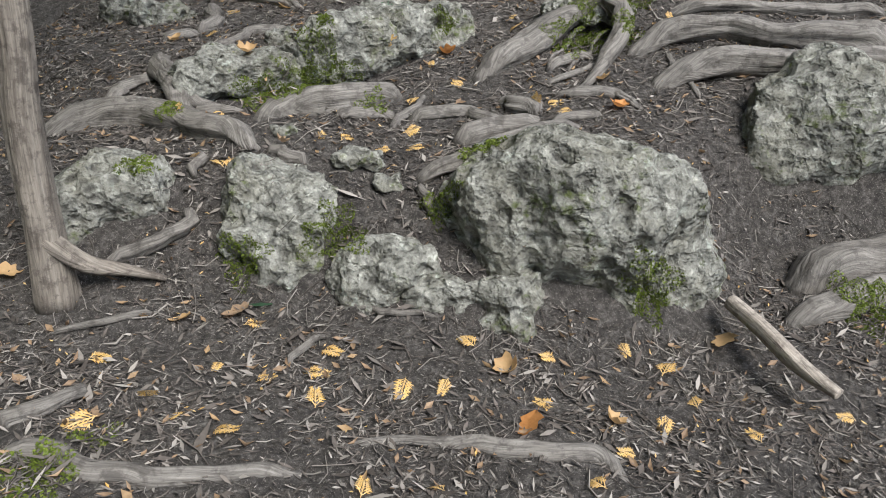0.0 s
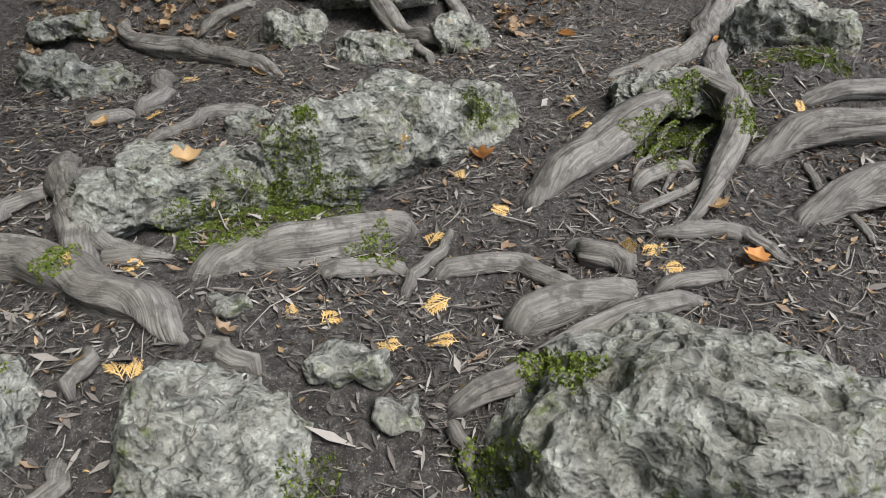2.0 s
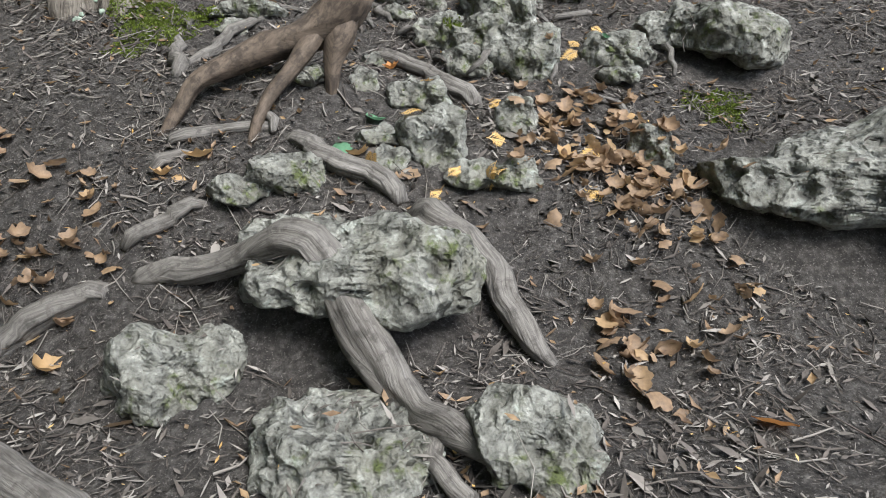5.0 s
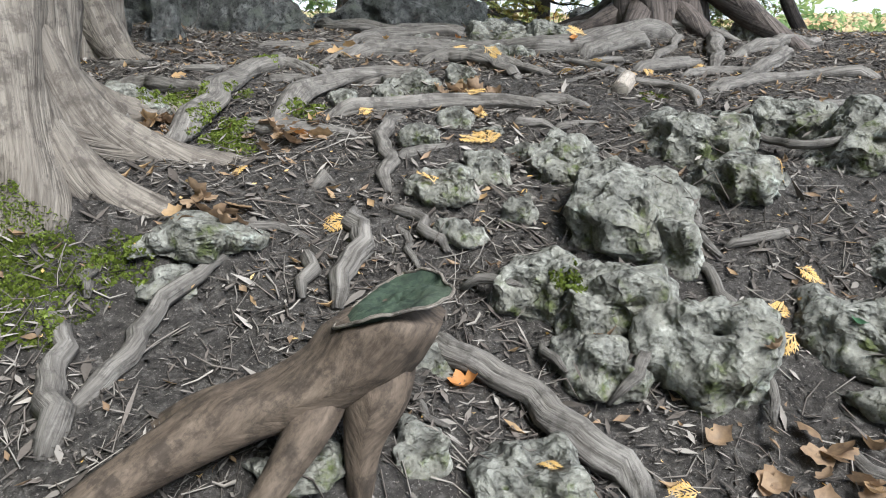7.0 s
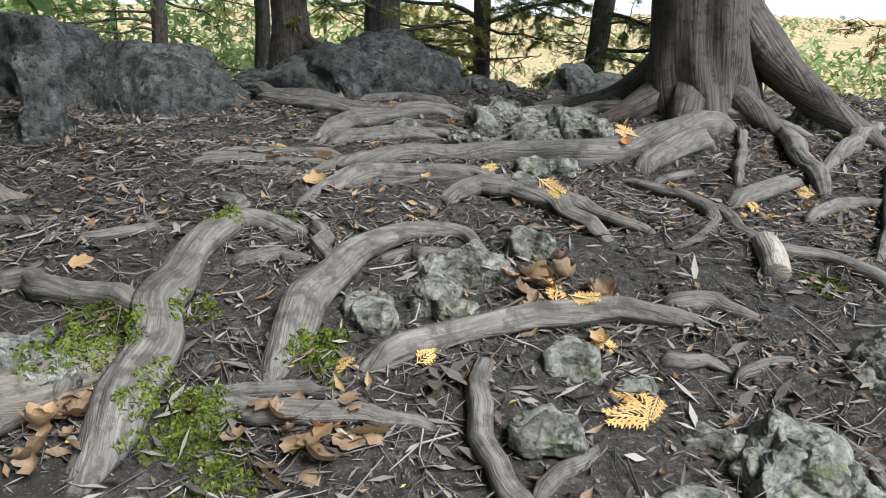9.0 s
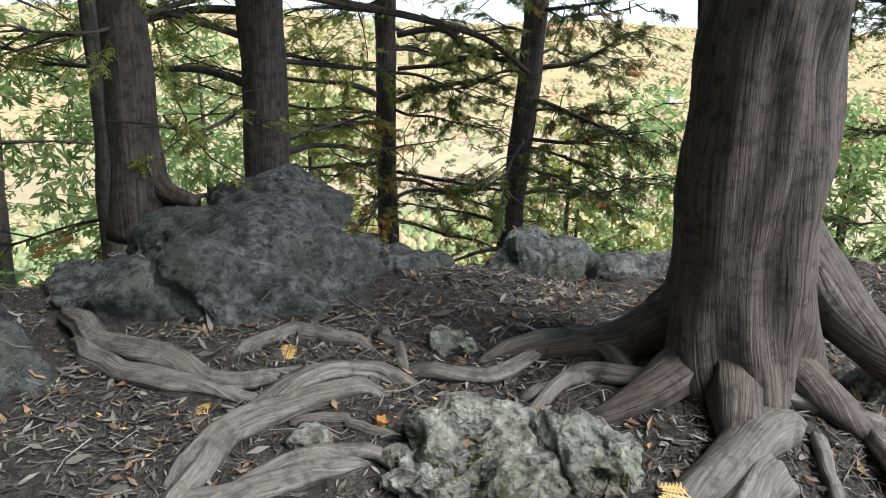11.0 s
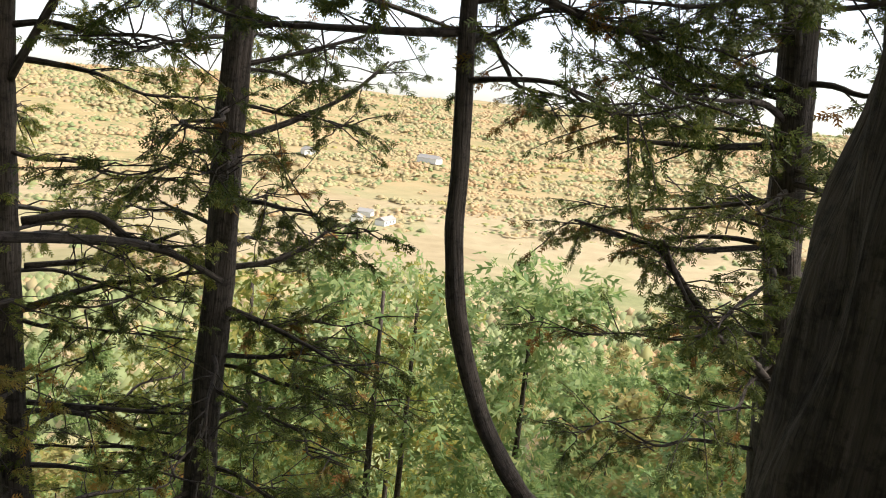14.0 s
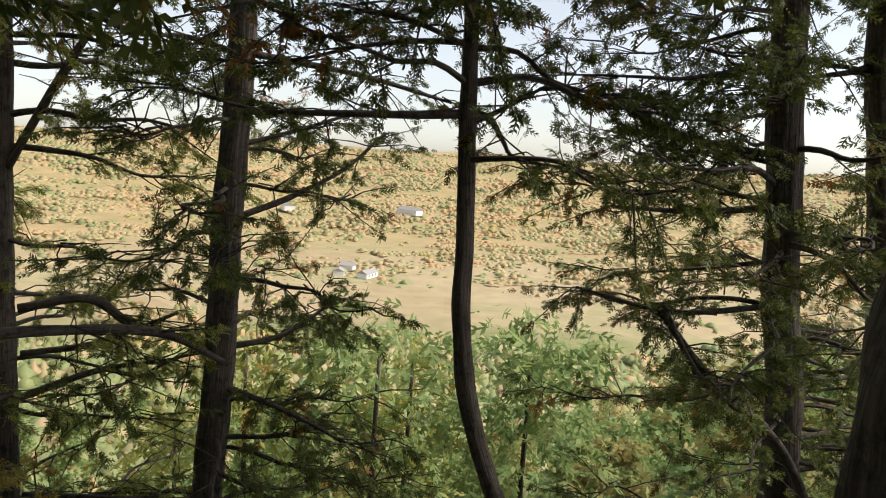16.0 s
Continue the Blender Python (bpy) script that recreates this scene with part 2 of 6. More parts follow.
HAZED_GREEN = make_foliage("hazed_green_woods", ((0.28, 0.33, 0.14), (0.33, 0.36, 0.16), (0.24, 0.29, 0.13)), (0.44, 0.36, 0.12), 0.010, 0.55, 0.35)



# ---- shape of the ground ----
PROFILE_Y = [-40, -6, 0, 1.2, 2.2, 2.38, 2.52, 2.66, 2.8, 3.0, 3.3, 3.8, 4.1, 4.6, 5.1, 5.26, 5.42, 5.6, 5.8, 6.1, 6.5, 7.0, 7.5, 8.0, 9.0, 9.6, 9.9, 10.4, 11.2, 12.6, 14, 16, 22, 40, 90, 200, 420, 800, 1200, 1700, 2600]
PROFILE_Z = [-4, -0.6, 0.30, 0.42, 0.45, 0.53, 0.70, 0.84, 0.92, 0.98, 1.05, 1.20, 1.28, 1.37, 1.45, 1.60, 1.78, 1.87, 1.94, 2.08, 2.33, 2.47, 2.55, 2.61, 2.69, 2.70, 2.35, 1.2, 0.3, -0.7, -2.2, -5, -11, -20, -38, -62, -80, -80, -55, 34, 20]


def wave(x, y, s, p):
    """A cheap smooth noise in about -1..1 with waves about s metres long."""
    a, b = x * 6.2832 / s, y * 6.2832 / s
    return (np.sin(a * 0.93 + 1.7 * np.sin(b * 0.71 + p) + p) + np.sin(b * 1.07 + 1.5 * np.sin(a * 0.83 + 2.1 * p) + 1.3 * p) + np.sin((a + b) * 0.61 + p * 0.7)) / 3


def ground(x, y):
    """Height of the ground at a place of the plan."""
    x, y = np.asarray(x, float), np.asarray(y, float)
    over = np.clip((y - 4.8) / 2.0, 0, 1)
    u = y + over * 0.95 * np.log1p(np.exp(np.clip((x - 1.75) * 4, -30, 30))) / 4 * np.clip(1 - (x - 60) / 400, 0.35, 1)
    r = np.hypot(x, y) + 1e-6
    f = np.clip((r - 30) / 90, 0, 1) * np.clip((y * 0.85 + x * 0.5) / r * 3, 0, 1)
    u = u * (1 - f) + r * f
    u = u - 0.26 / (1 + np.exp(np.clip((0.80 - x) * 14, -30, 30))) * np.exp(-((y - 2.6) / 0.45) ** 2)
    u = u - 0.30 / (1 + np.exp(np.clip((1.06 - x) * 16, -30, 30))) * np.exp(-((y - 2.82) / 0.34) ** 2)
    z = (np.interp(u - 0.12, PROFILE_Y, PROFILE_Z) + 2 * np.interp(u, PROFILE_Y, PROFILE_Z) + np.interp(u + 0.12, PROFILE_Y, PROFILE_Z)) / 4
    side = np.interp(y, [1.8, 2.6, 3.4, 4.6, 6, 8], [-0.10, 0, 0.04, 0.08, 0.02, 0.0])
    z = z + side * np.clip(x, -2.5, 2.5)
    z = z + 0.09 / (1 + np.exp(np.clip((x + 0.35) * 9, -30, 30))) * np.exp(-((y - 5.85) / 0.33) ** 2)
    z = z + 0.10 * np.exp(-(((x - 0.62) / 0.40) ** 2 + ((y - 8.45) / 0.36) ** 2))
    z = z + 0.07 * np.exp(-(((x + 0.76) / 0.20) ** 2 + ((y - 5.86) / 0.11) ** 2))
    z = z + 0.13 * np.exp(-(((x + 1.38) / 0.28) ** 2 + ((y - 6.5) / 0.28) ** 2))
    z = z + 0.15 * np.exp(-(((x - 1.1) / 0.42) ** 2 + ((y - 3.97) / 0.22) ** 2))
    z = z + 0.70 * np.exp(-(((x + 0.95) / 0.9) ** 2 + ((y - 10.75) / 0.65) ** 2))
    near = np.clip(1 - (np.hypot(x, y - 5) - 9) / 8, 0, 1)
    z = z + near * (0.03 * wave(x, y, 1.3, 0.4) + 0.012 * wave(x, y, 0.42, 2.0) + 0.006 * wave(x, y, 0.17, 5.0))
    far = np.clip((u - 20) / 60, 0, 1)
    return z + far * (3.0 * wave(x, y, 90, 1.0) + 1.2 * wave(x, y, 31, 3.0)) + np.clip((u - 1000) / 500, 0, 1) * (14 * wave(x, y, 900, 2.2) + 6 * wave(x, y, 330, 0.2))


# ---- building helpers ----
def link_mesh(name, verts, faces, mat, parent=None, label="", uvs=None, smooth=True):
    me = bpy.data.meshes.new(name)
    me.from_pydata([tuple(v) for v in verts] if not isinstance(verts, np.ndarray) else verts.tolist(), [], faces if not isinstance(faces, np.ndarray) else faces.tolist())
    me.materials.append(mat)
    if smooth:
        me.polygons.foreach_set("use_smooth", np.ones(len(me.polygons), bool))
    if uvs is not None:
        layer = me.uv_layers.new(name="UVMap")
        idx = np.empty(len(me.loops), np.int32)
        me.loops.foreach_get("vertex_index", idx)
        layer.data.foreach_set("uv", np.asarray(uvs, np.float32)[idx].ravel())
    me.update()
    ob = new(name, me)
    if parent is not None:
        ob.parent = parent
        ob.matrix_parent_inverse = parent.matrix_world.inverted()
    if label:
        ob["label"] = label
    return ob


def empty(name, x, y, z, label, category, group=""):
    e = new(name)
    e.empty_display_size = 0.1
    e.location = (x, y, z)
    e.matrix_world = Matrix.Translation((x, y, z))
    return tagged(e, label, category, group)


def smooth_line(points, step):
    """Points along a soft curve through the given rows (x, y, z, radius, ...)."""
    p = np.array(points, float)
    p = np.vstack([2 * p[0] - p[1], p, 2 * p[-1] - p[-2]])
    out = []
    for i in range(1, len(p) - 2):
        n = max(2, int(np.linalg.norm(p[i + 1, :3] - p[i, :3]) / step))
        for t in np.arange(n) / n:
            a, b, c, d = p[i - 1], p[i], p[i + 1], p[i + 2]
            out.append(0.5 * (2 * b + (c - a) * t + (2 * a - 5 * b + 4 * c - d) * t * t + (3 * b - a - 3 * c + d) * t ** 3))
    out.append(p[-2])
    return np.array(out)


def tube_data(line, sides=10, flute=0.12, seed=0.0, oval=1.0):
    """Vertices, faces and grain coordinates of a round stem along line (x, y, z, radius)."""
    pts, rad = line[:, :3], np.maximum(line[:, 3], 0.0008)
    tan = np.gradient(pts, axis=0)
    tan /= np.linalg.norm(tan, axis=1)[:, None] + 1e-9
    ref = np.array([0, 0, 1.0]) if abs(tan[:, 2]).mean() < 0.8 else np.array([1.0, 0, 0])
    side = np.cross(tan, ref)
    side /= np.linalg.norm(side, axis=1)[:, None] + 1e-9
    up = np.cross(side, tan)
    ang = np.linspace(0, 2 * np.pi, sides, endpoint=False)
    dist = np.concatenate([[0], np.cumsum(np.linalg.norm(np.diff(pts, axis=0), axis=1))])
    s, a = np.meshgrid(dist, ang, indexing="ij")
    lump = 1 + flute * (np.sin(a * 3 + seed + 1.3 * np.sin(s * 5 + seed)) * 0.6 + np.sin(a * 5 - seed * 2 + s * 3) * 0.4 + 0.35 * np.sin(a * 11 + 1.5 * np.sin(s * 7 + seed)) + 0.25 * np.sin(s * 17 + seed * 3 + a) + 0.5 * np.sin(a * 7 + seed + 2 * np.sin(s * 9)))
    r = rad[:, None] * lump
    v = pts[:, None, :] + side[:, None, :] * (np.cos(a) * r)[..., None] + up[:, None, :] * (np.sin(a) * r * oval)[..., None]
    n = len(pts)
    verts = np.vstack([v.reshape(-1, 3), pts[:1], pts[-1:]])
    faces = []
    for i in range(n - 1):
        for j in range(sides):
            k = (j + 1) % sides
            faces.append((i * sides + j, i * sides + k, (i + 1) * sides + k, (i + 1) * sides + j))
    for j in range(sides):
        k = (j + 1) % sides
        faces.append((n * sides, k, j))
        faces.append((n * sides + 1, (n - 1) * sides + j, (n - 1) * sides + k))
    uv = np.stack([np.abs(a - np.pi) * np.maximum(rad[:, None], 0.02) + seed, s], axis=-1).reshape(-1, 2)
    uv = np.vstack([uv, uv[:1], uv[-1:]])
    return verts, faces, uv


class Batch:
    """Gathers many small stems into one mesh."""

    def __init__(self):
        self.v, self.f, self.u, self.n = [], [], [], 0

    def add(self, v, f, u):
        self.v.append(v)
        self.f += [tuple(i + self.n for i in q) for q in f]
        self.u.append(u)
        self.n += len(v)

    def mesh(self, name, mat, parent=None, label=""):
        return link_mesh(name, np.vstack(self.v), self.f, mat, parent, label, np.vstack(self.u))


ROCKS = []


def surface(x, y):
    """Height of the ground with the rocks that stand on it."""
    x, y = np.asarray(x, float), np.asarray(y, float)
    z = ground(x, y)
    for rx, ry, w, d, h, a, zg in ROCKS:
        dx, dy = (x - rx) * math.cos(a) + (y - ry) * math.sin(a), -(x - rx) * math.sin(a) + (y - ry) * math.cos(a)
        q = np.abs(dx / (w / 2)) ** 2.6 + np.abs(dy / (d / 2)) ** 2.6
        z = np.maximum(z, np.where(q < 1, zg + 0.92 * h * np.clip(1 - q, 0, 1) ** 0.45, -999))
    return z


GRAPH = []


def drop(x, y):
    """Height and normal of whatever lies uppermost at a place of the plan, up to a hand above the ground."""
    top = float(surface(x, y))
    hit, place, normal, _, ob, _ = scene.ray_cast(GRAPH[0], (x, y, top + 0.16), (0, 0, -1), distance=0.5)
    return (place.z, normal) if hit else (top, Vector((0, 0, 1)))


SPHERES = {}


def sphere(level):
    if level not in SPHERES:
        bm = bmesh.new()
        bmesh.ops.create_icosphere(bm, subdivisions=level, radius=1)
        SPHERES[level] = (np.array([v.co[:] for v in bm.verts]), [tuple(v.index for v in f.verts) for f in bm.faces])
        bm.free()
    return SPHERES[level]


def rock(x, y, w, d, h, yaw, seed, mat=None, z=None, pits=1.0, lean=0.0, label="", facets=3):
    """A weathered, pitted boulder or stone, half sunk into the ground."""
    a = radians(yaw)
    zg = float(ground(x, y)) if z is None else z
    ROCKS.append((x, y, w, d, h, a, zg))
    size = max(w, d, h)
    base, faces = sphere(7 if seed == 2 else 6 if w > 0.3 else 5 if w > 0.13 else 4)
    p = np.sign(base) * np.abs(base) ** 0.62
    cut = np.random.RandomState(seed)
    for _ in range(facets):
        n = cut.normal(0, 1, 3) * (1, 1, 0.7) + (0, 0, 0.35)
        n /= np.linalg.norm(n)
        p -= np.outer(np.maximum(0, p @ n - cut.uniform(0.72, 0.98)), n)
    p *= np.array([w / 2, d / 2, h])
    p[base[:, 2] < 0, 2] *= 0.5
    off = Vector((seed * 3.17, seed * 1.91, seed * 0.73))
    out = np.empty_like(p)
    for i, (q, nrm) in enumerate(zip(p, base)):
        c = Vector(q) + off
        g = 0.16 * size * noise.noise(c * (2.2 / size)) + 0.06 * size * noise.noise(c * (5.5 / size))
        g += 0.012 * noise.noise(c * 22) + 0.006 * noise.noise(c * 60)
        if pits:
            f1 = noise.voronoi(c * 11)[0][0]
            g -= pits * min(0.045, 0.16 * size) * max(0.0, 1 - f1 / 0.40) ** 0.7
            f2 = noise.voronoi(c * 27)[0][0]
            g -= pits * min(0.016, 0.07 * size) * max(0.0, 1 - f2 / 0.45)
        out[i] = (q[0] + nrm[0] * g, q[1] + nrm[1] * g, q[2] + nrm[2] * g + lean * q[0])
    name = "boulder" if w > 0.3 else "stone"
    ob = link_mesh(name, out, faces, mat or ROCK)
    ob.matrix_world = Matrix.Translation((x, y, zg)) @ Matrix.Rotation(a, 4, "Z")
    if not label:
        label = "pitted grey limestone boulder with lichen and moss, half sunk in soil" if w > 0.3 else "small pitted grey limestone stone sunk in the dark soil"
    return tagged(ob, label, "rock", "rocks on the slope")


def root(points, lift, mat=None, name="tree_root", label="weathered grey-brown cedar root exposed on the soil", flute=0.16):
    """A bare root that creeps over the ground: rows of x, y and radius."""
    plan = smooth_line([(x, y, 0, r) for x, y, r in points], 0.025)
    seed = points[0][0] * 7.3 + points[0][1] * 3.1
    run = np.linspace(0, 1, len(plan))
    bend = 0.010 * np.sin(run * 11 + seed) + 0.005 * np.sin(run * 29 + 2 * seed)
    plan[:, 0] += bend
    plan[:, 1] += bend * 0.7
    z = surface(plan[:, 0], plan[:, 1])
    k = np.ones(11) / 11
    z = np.convolve(np.pad(z, 5, mode="edge"), k, "valid")
    far = np.concatenate([[0], np.cumsum(np.hypot(np.diff(plan[:, 0]), np.diff(plan[:, 1])))])
    plan[:, 3] *= 1 + 0.09 * np.sin(far * 9 + seed) + 0.05 * np.sin(far * 21 + 2 * seed)
    ends = np.clip(np.minimum(run, 1 - run) * 8, 0.0, 1)
    plan[:, 2] = z + plan[:, 3] * (lift * 0.9 - 0.1) * ends - plan[:, 3] * 0.8 * (1 - ends)
    plan[:, 3] *= 0.6 + 0.4 * np.sqrt(ends)
    v, f, u = tube_data(plan, 24 if points[0][2] > 0.02 else 12, flute, seed)
    return tagged(link_mesh(name, v, f, mat or ROOT, uvs=u), label, "root", "exposed tree roots")


# ---- the ground, one sheet to the horizon ----
def spread(lo, hi, step, reach, grow):
    """Grid lines: even between lo and hi, ever wider beyond."""
    mid, out, w = list(np.arange(lo, hi, step)), [], step
    a = hi
    up = []
    while a < reach:
        up.append(a)
        w *= grow
        a += w
    w, a, down = step, lo, []
    while a > -reach:
        w *= grow
        a -= w
        down.append(a)
    return np.array(down[::-1] + mid + up)


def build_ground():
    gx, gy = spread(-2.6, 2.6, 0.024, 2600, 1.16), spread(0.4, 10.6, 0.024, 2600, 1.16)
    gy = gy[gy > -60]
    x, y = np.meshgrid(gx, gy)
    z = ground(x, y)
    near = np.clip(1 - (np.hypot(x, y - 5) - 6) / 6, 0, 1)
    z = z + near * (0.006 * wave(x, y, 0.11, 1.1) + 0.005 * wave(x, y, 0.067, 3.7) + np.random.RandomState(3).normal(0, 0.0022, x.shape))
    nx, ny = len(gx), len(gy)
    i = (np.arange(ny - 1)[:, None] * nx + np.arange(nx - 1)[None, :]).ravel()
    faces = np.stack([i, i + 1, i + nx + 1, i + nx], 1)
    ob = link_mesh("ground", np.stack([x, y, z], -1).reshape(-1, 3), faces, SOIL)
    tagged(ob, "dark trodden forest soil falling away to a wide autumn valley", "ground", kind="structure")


build_ground()

# ---- rocks ----
rock(-1.10, 2.74, 0.56, 0.42, 0.36, 12, 0, z=0.60)
rock(-0.55, 2.65, 0.44, 0.42, 0.44, 15, 1, z=0.54)
rock(0.48, 2.64, 1.00, 0.58, 0.60, -8, 2, z=0.43, facets=2)
rock(1.60, 3.22, 1.10, 0.60, 0.62, -14, 3, ROCK, 0.58, label="dark mossy wall of limestone under the roots")
rock(0.67, 3.88, 0.44, 0.31, 0.09, -26, 4)
rock(1.31, 4.51, 0.49, 0.40, 0.19, -32, 5)
rock(-1.62, 4.59, 0.36, 0.29, 0.11, 32, 6)
rock(-1.99, 5.17, 0.36, 0.29, 0.09, 33, 7)
rock(-0.41, 4.83, 0.39, 0.29, 0.09, 6, 8)
rock(-0.44, 5.27, 0.62, 0.45, 0.14, 6, 9)
rock(-0.03, 4.77, 0.26, 0.18, 0.13, -2, 10)
rock(0.92, 5.44, 0.91, 0.56, 0.14, -20, 11)
rock(-0.84, 5.03, 0.29, 0.21, 0.13, 14, 12)
rock(-0.80, 3.99, 0.19, 0.16, 0.06, 21, 13)
rock(-1.00, 3.62, 0.34, 0.21, 0.07, 32, 14)
rock(-1.06, 3.50, 0.31, 0.20, 0.05, 36, 15)
rock(-0.30, 2.80, 0.17, 0.14, 0.04, 7, 16)
rock(-0.18, 2.70, 0.10, 0.08, 0.04, 3, 17)
rock(-0.59, 2.96, 0.10, 0.09, 0.03, 15, 18)
rock(-1.89, 4.71, 0.25, 0.20, 0.12, 27, 19)
rock(-1.62, 4.63, 0.30, 0.25, 0.09, 24, 20)
rock(0.23, 6.73, 0.24, 0.20, 0.10, -21, 21)
rock(-0.13, 6.67, 0.20, 0.18, 0.08, -11, 22)
rock(-0.03, 6.43, 0.30, 0.24, 0.14, -16, 23)
rock(-0.26, 6.27, 0.19, 0.17, 0.09, -9, 24)
rock(-0.11, 6.21, 0.25, 0.20, 0.09, -15, 25)
rock(0.03, 6.07, 0.24, 0.14, 0.16, -22, 26)
rock(-0.44, 6.54, 0.15, 0.13, 0.06, -2, 27)
rock(-0.16, 6.08, 0.16, 0.14, 0.07, -15, 28)
rock(0.23, 6.54, 0.13, 0.11, 0.06, -23, 29)
rock(0.54, 6.88, 0.28, 0.21, 0.09, -27, 30)
rock(0.63, 6.70, 0.30, 0.25, 0.13, -32, 31)
rock(-0.97, 6.34, 0.30, 0.15, 0.04, 18, 32)
rock(-1.00, 6.24, 0.12, 0.08, 0.04, 21, 33)
rock(0.36, 6.15, 0.29, 0.17, 0.07, -33, 34)
rock(-0.31, 5.86, 0.18, 0.13, 0.07, -9, 35)
rock(-0.49, 5.89, 0.10, 0.07, 0.05, 1, 36)
rock(-0.41, 6.41, 0.11, 0.08, 0.04, -3, 37)
rock(-0.33, 6.60, 0.11, 0.09, 0.05, -5, 38)
rock(-0.47, 6.11, 0.11, 0.06, 0.04, -0, 39)
rock(0.34, 6.02, 0.19, 0.11, 0.03, -35, 40)
rock(-0.66, 5.84, 0.21, 0.15, 0.02, 14, 41)
rock(-0.32, 5.85, 0.18, 0.13, 0.06, 1, 42)
rock(-0.25, 5.60, 0.20, 0.13, 0.14, -3, 43)
rock(-0.41, 5.65, 0.15, 0.10, 0.03, 5, 44)
rock(-0.09, 5.53, 0.24, 0.17, 0.05, -11, 45)
rock(-0.01, 5.77, 0.13, 0.10, 0.09, -12, 46)
rock(0.69, 6.20, 0.46, 0.33, 0.13, -30, 47)
rock(0.35, 6.11, 0.18, 0.13, 0.09, -22, 48)
rock(0.37, 5.62, 0.15, 0.10, 0.08, -29, 49)
rock(-0.78, 5.45, 0.17, 0.13, 0.04, 25, 50)
rock(-0.66, 5.50, 0.20, 0.15, 0.08, 18, 51)
rock(-0.39, 5.55, 0.10, 0.07, 0.05, 4, 52)
rock(-1.36, 6.97, 0.26, 0.18, 0.08, 24, 53)
rock(-0.61, 7.22, 0.11, 0.09, 0.04, -2, 54)
rock(-0.75, 7.17, 0.09, 0.07, 0.04, 2, 55)
rock(-0.45, 6.56, 0.17, 0.14, 0.05, -11, 56)
rock(-0.14, 6.71, 0.19, 0.15, 0.07, -22, 57)
rock(0.26, 6.82, 0.31, 0.23, 0.07, -33, 58)
rock(0.25, 6.55, 0.24, 0.20, 0.07, -38, 59)
rock(-0.40, 6.97, 0.09, 0.08, 0.04, -10, 60)
rock(-0.33, 6.62, 0.11, 0.09, 0.05, -15, 61)
rock(0.04, 6.52, 0.15, 0.10, 0.08, -32, 62)
rock(0.04, 6.33, 0.13, 0.09, 0.09, -37, 63)
rock(-0.27, 6.46, 0.08, 0.07, 0.05, -21, 64)
rock(0.52, 6.93, 0.18, 0.13, 0.07, -38, 65)
rock(-0.50, 6.79, 0.11, 0.07, 0.04, -7, 66)
rock(-0.16, 7.93, 0.19, 0.11, 0.05, -12, 67)
rock(-0.38, 7.34, 0.11, 0.06, 0.06, -9, 68)
rock(-0.60, 7.15, 0.12, 0.10, 0.05, -9, 69)
rock(-0.74, 7.12, 0.09, 0.08, 0.05, -4, 70)
rock(-0.40, 6.96, 0.09, 0.08, 0.05, -21, 71)
rock(-0.12, 6.67, 0.21, 0.17, 0.05, -40, 72)
rock(-0.51, 6.78, 0.12, 0.09, 0.04, -19, 73)
rock(-0.31, 6.89, 0.10, 0.06, 0.02, -26, 74)
rock(-0.23, 6.77, 0.12, 0.07, 0.03, -33, 75)
rock(0.15, 6.84, 0.15, 0.09, 0.05, -44, 76)
rock(-0.54, 7.29, 0.20, 0.10, 0.06, -11, 77)
rock(-0.15, 8.42, 0.30, 0.22, 0.09, -17, 78)
rock(-0.18, 8.32, 0.43, 0.22, 0.06, -17, 79)
rock(0.08, 8.26, 0.25, 0.18, 0.08, -26, 80)
rock(0.97, 8.31, 0.17, 0.14, 0.08, -44, 81)
rock(1.09, 8.25, 0.21, 0.16, 0.07, -47, 82)
rock(-0.51, 8.52, 0.11, 0.07, 0.04, -6, 83)
rock(-0.05, 8.86, 0.16, 0.10, 0.04, -16, 84)
rock(-0.29, 7.67, 0.10, 0.07, 0.05, -21, 90)
rock(-0.07, 7.98, 0.09, 0.05, 0.04, -25, 91)
rock(-0.12, 3.85, 0.56, 0.41, 0.21, 22, 301)
rock(-0.46, 3.70, 0.81, 0.46, 0.18, 30, 302)
rock(-0.85, 3.49, 0.62, 0.39, 0.12, 28, 303)
rock(-1.42, 8.98, 0.66, 0.5, 0.31, 8, 204, SHADED_ROCK, 2.60, 0.5, label="upright block of grey limestone with mossy sides", facets=8)
rock(-1.72, 8.42, 0.2, 0.25, 0.36, 12, 205, SHADED_ROCK, 2.55, 1.0, label="pitted pillar of grey limestone beside the block", facets=8)
rock(-1.95, 8.3, 0.24, 0.3, 0.30, -8, 206, SHADED_ROCK, 2.52, 1.0, label="pitted pillar of grey limestone beside the block", facets=8)
rock(-1.95, 9.1, 0.6, 0.5, 0.42, -8, 207, SHADED_ROCK, 2.58, 0.6, label="rounded grey limestone block covered with dead leaves", facets=8)
rock(0.16, 2.43, 0.52, 0.30, 0.24, -6, 304, z=0.42)
rock(-0.18, 2.50, 0.42, 0.30, 0.24, 9, 305, z=0.48)
rock(-0.50, 9.62, 1.02, 0.98, 0.36, 0, 201, SHADED_ROCK, 2.58, 0.9, label="big flat-topped grey boulder at the edge of the drop", facets=9)
rock(-0.44, 10.12, 0.66, 0.50, 0.24, -10, 202, SHADED_ROCK, 2.78, 0.8, label="flat grey slab lying behind the big boulder", facets=8)
rock(-0.98, 9.45, 0.46, 0.50, 0.20, 10, 203, SHADED_ROCK, 2.64, 0.3, label="low dark rock with roots beneath the cedar", facets=8)
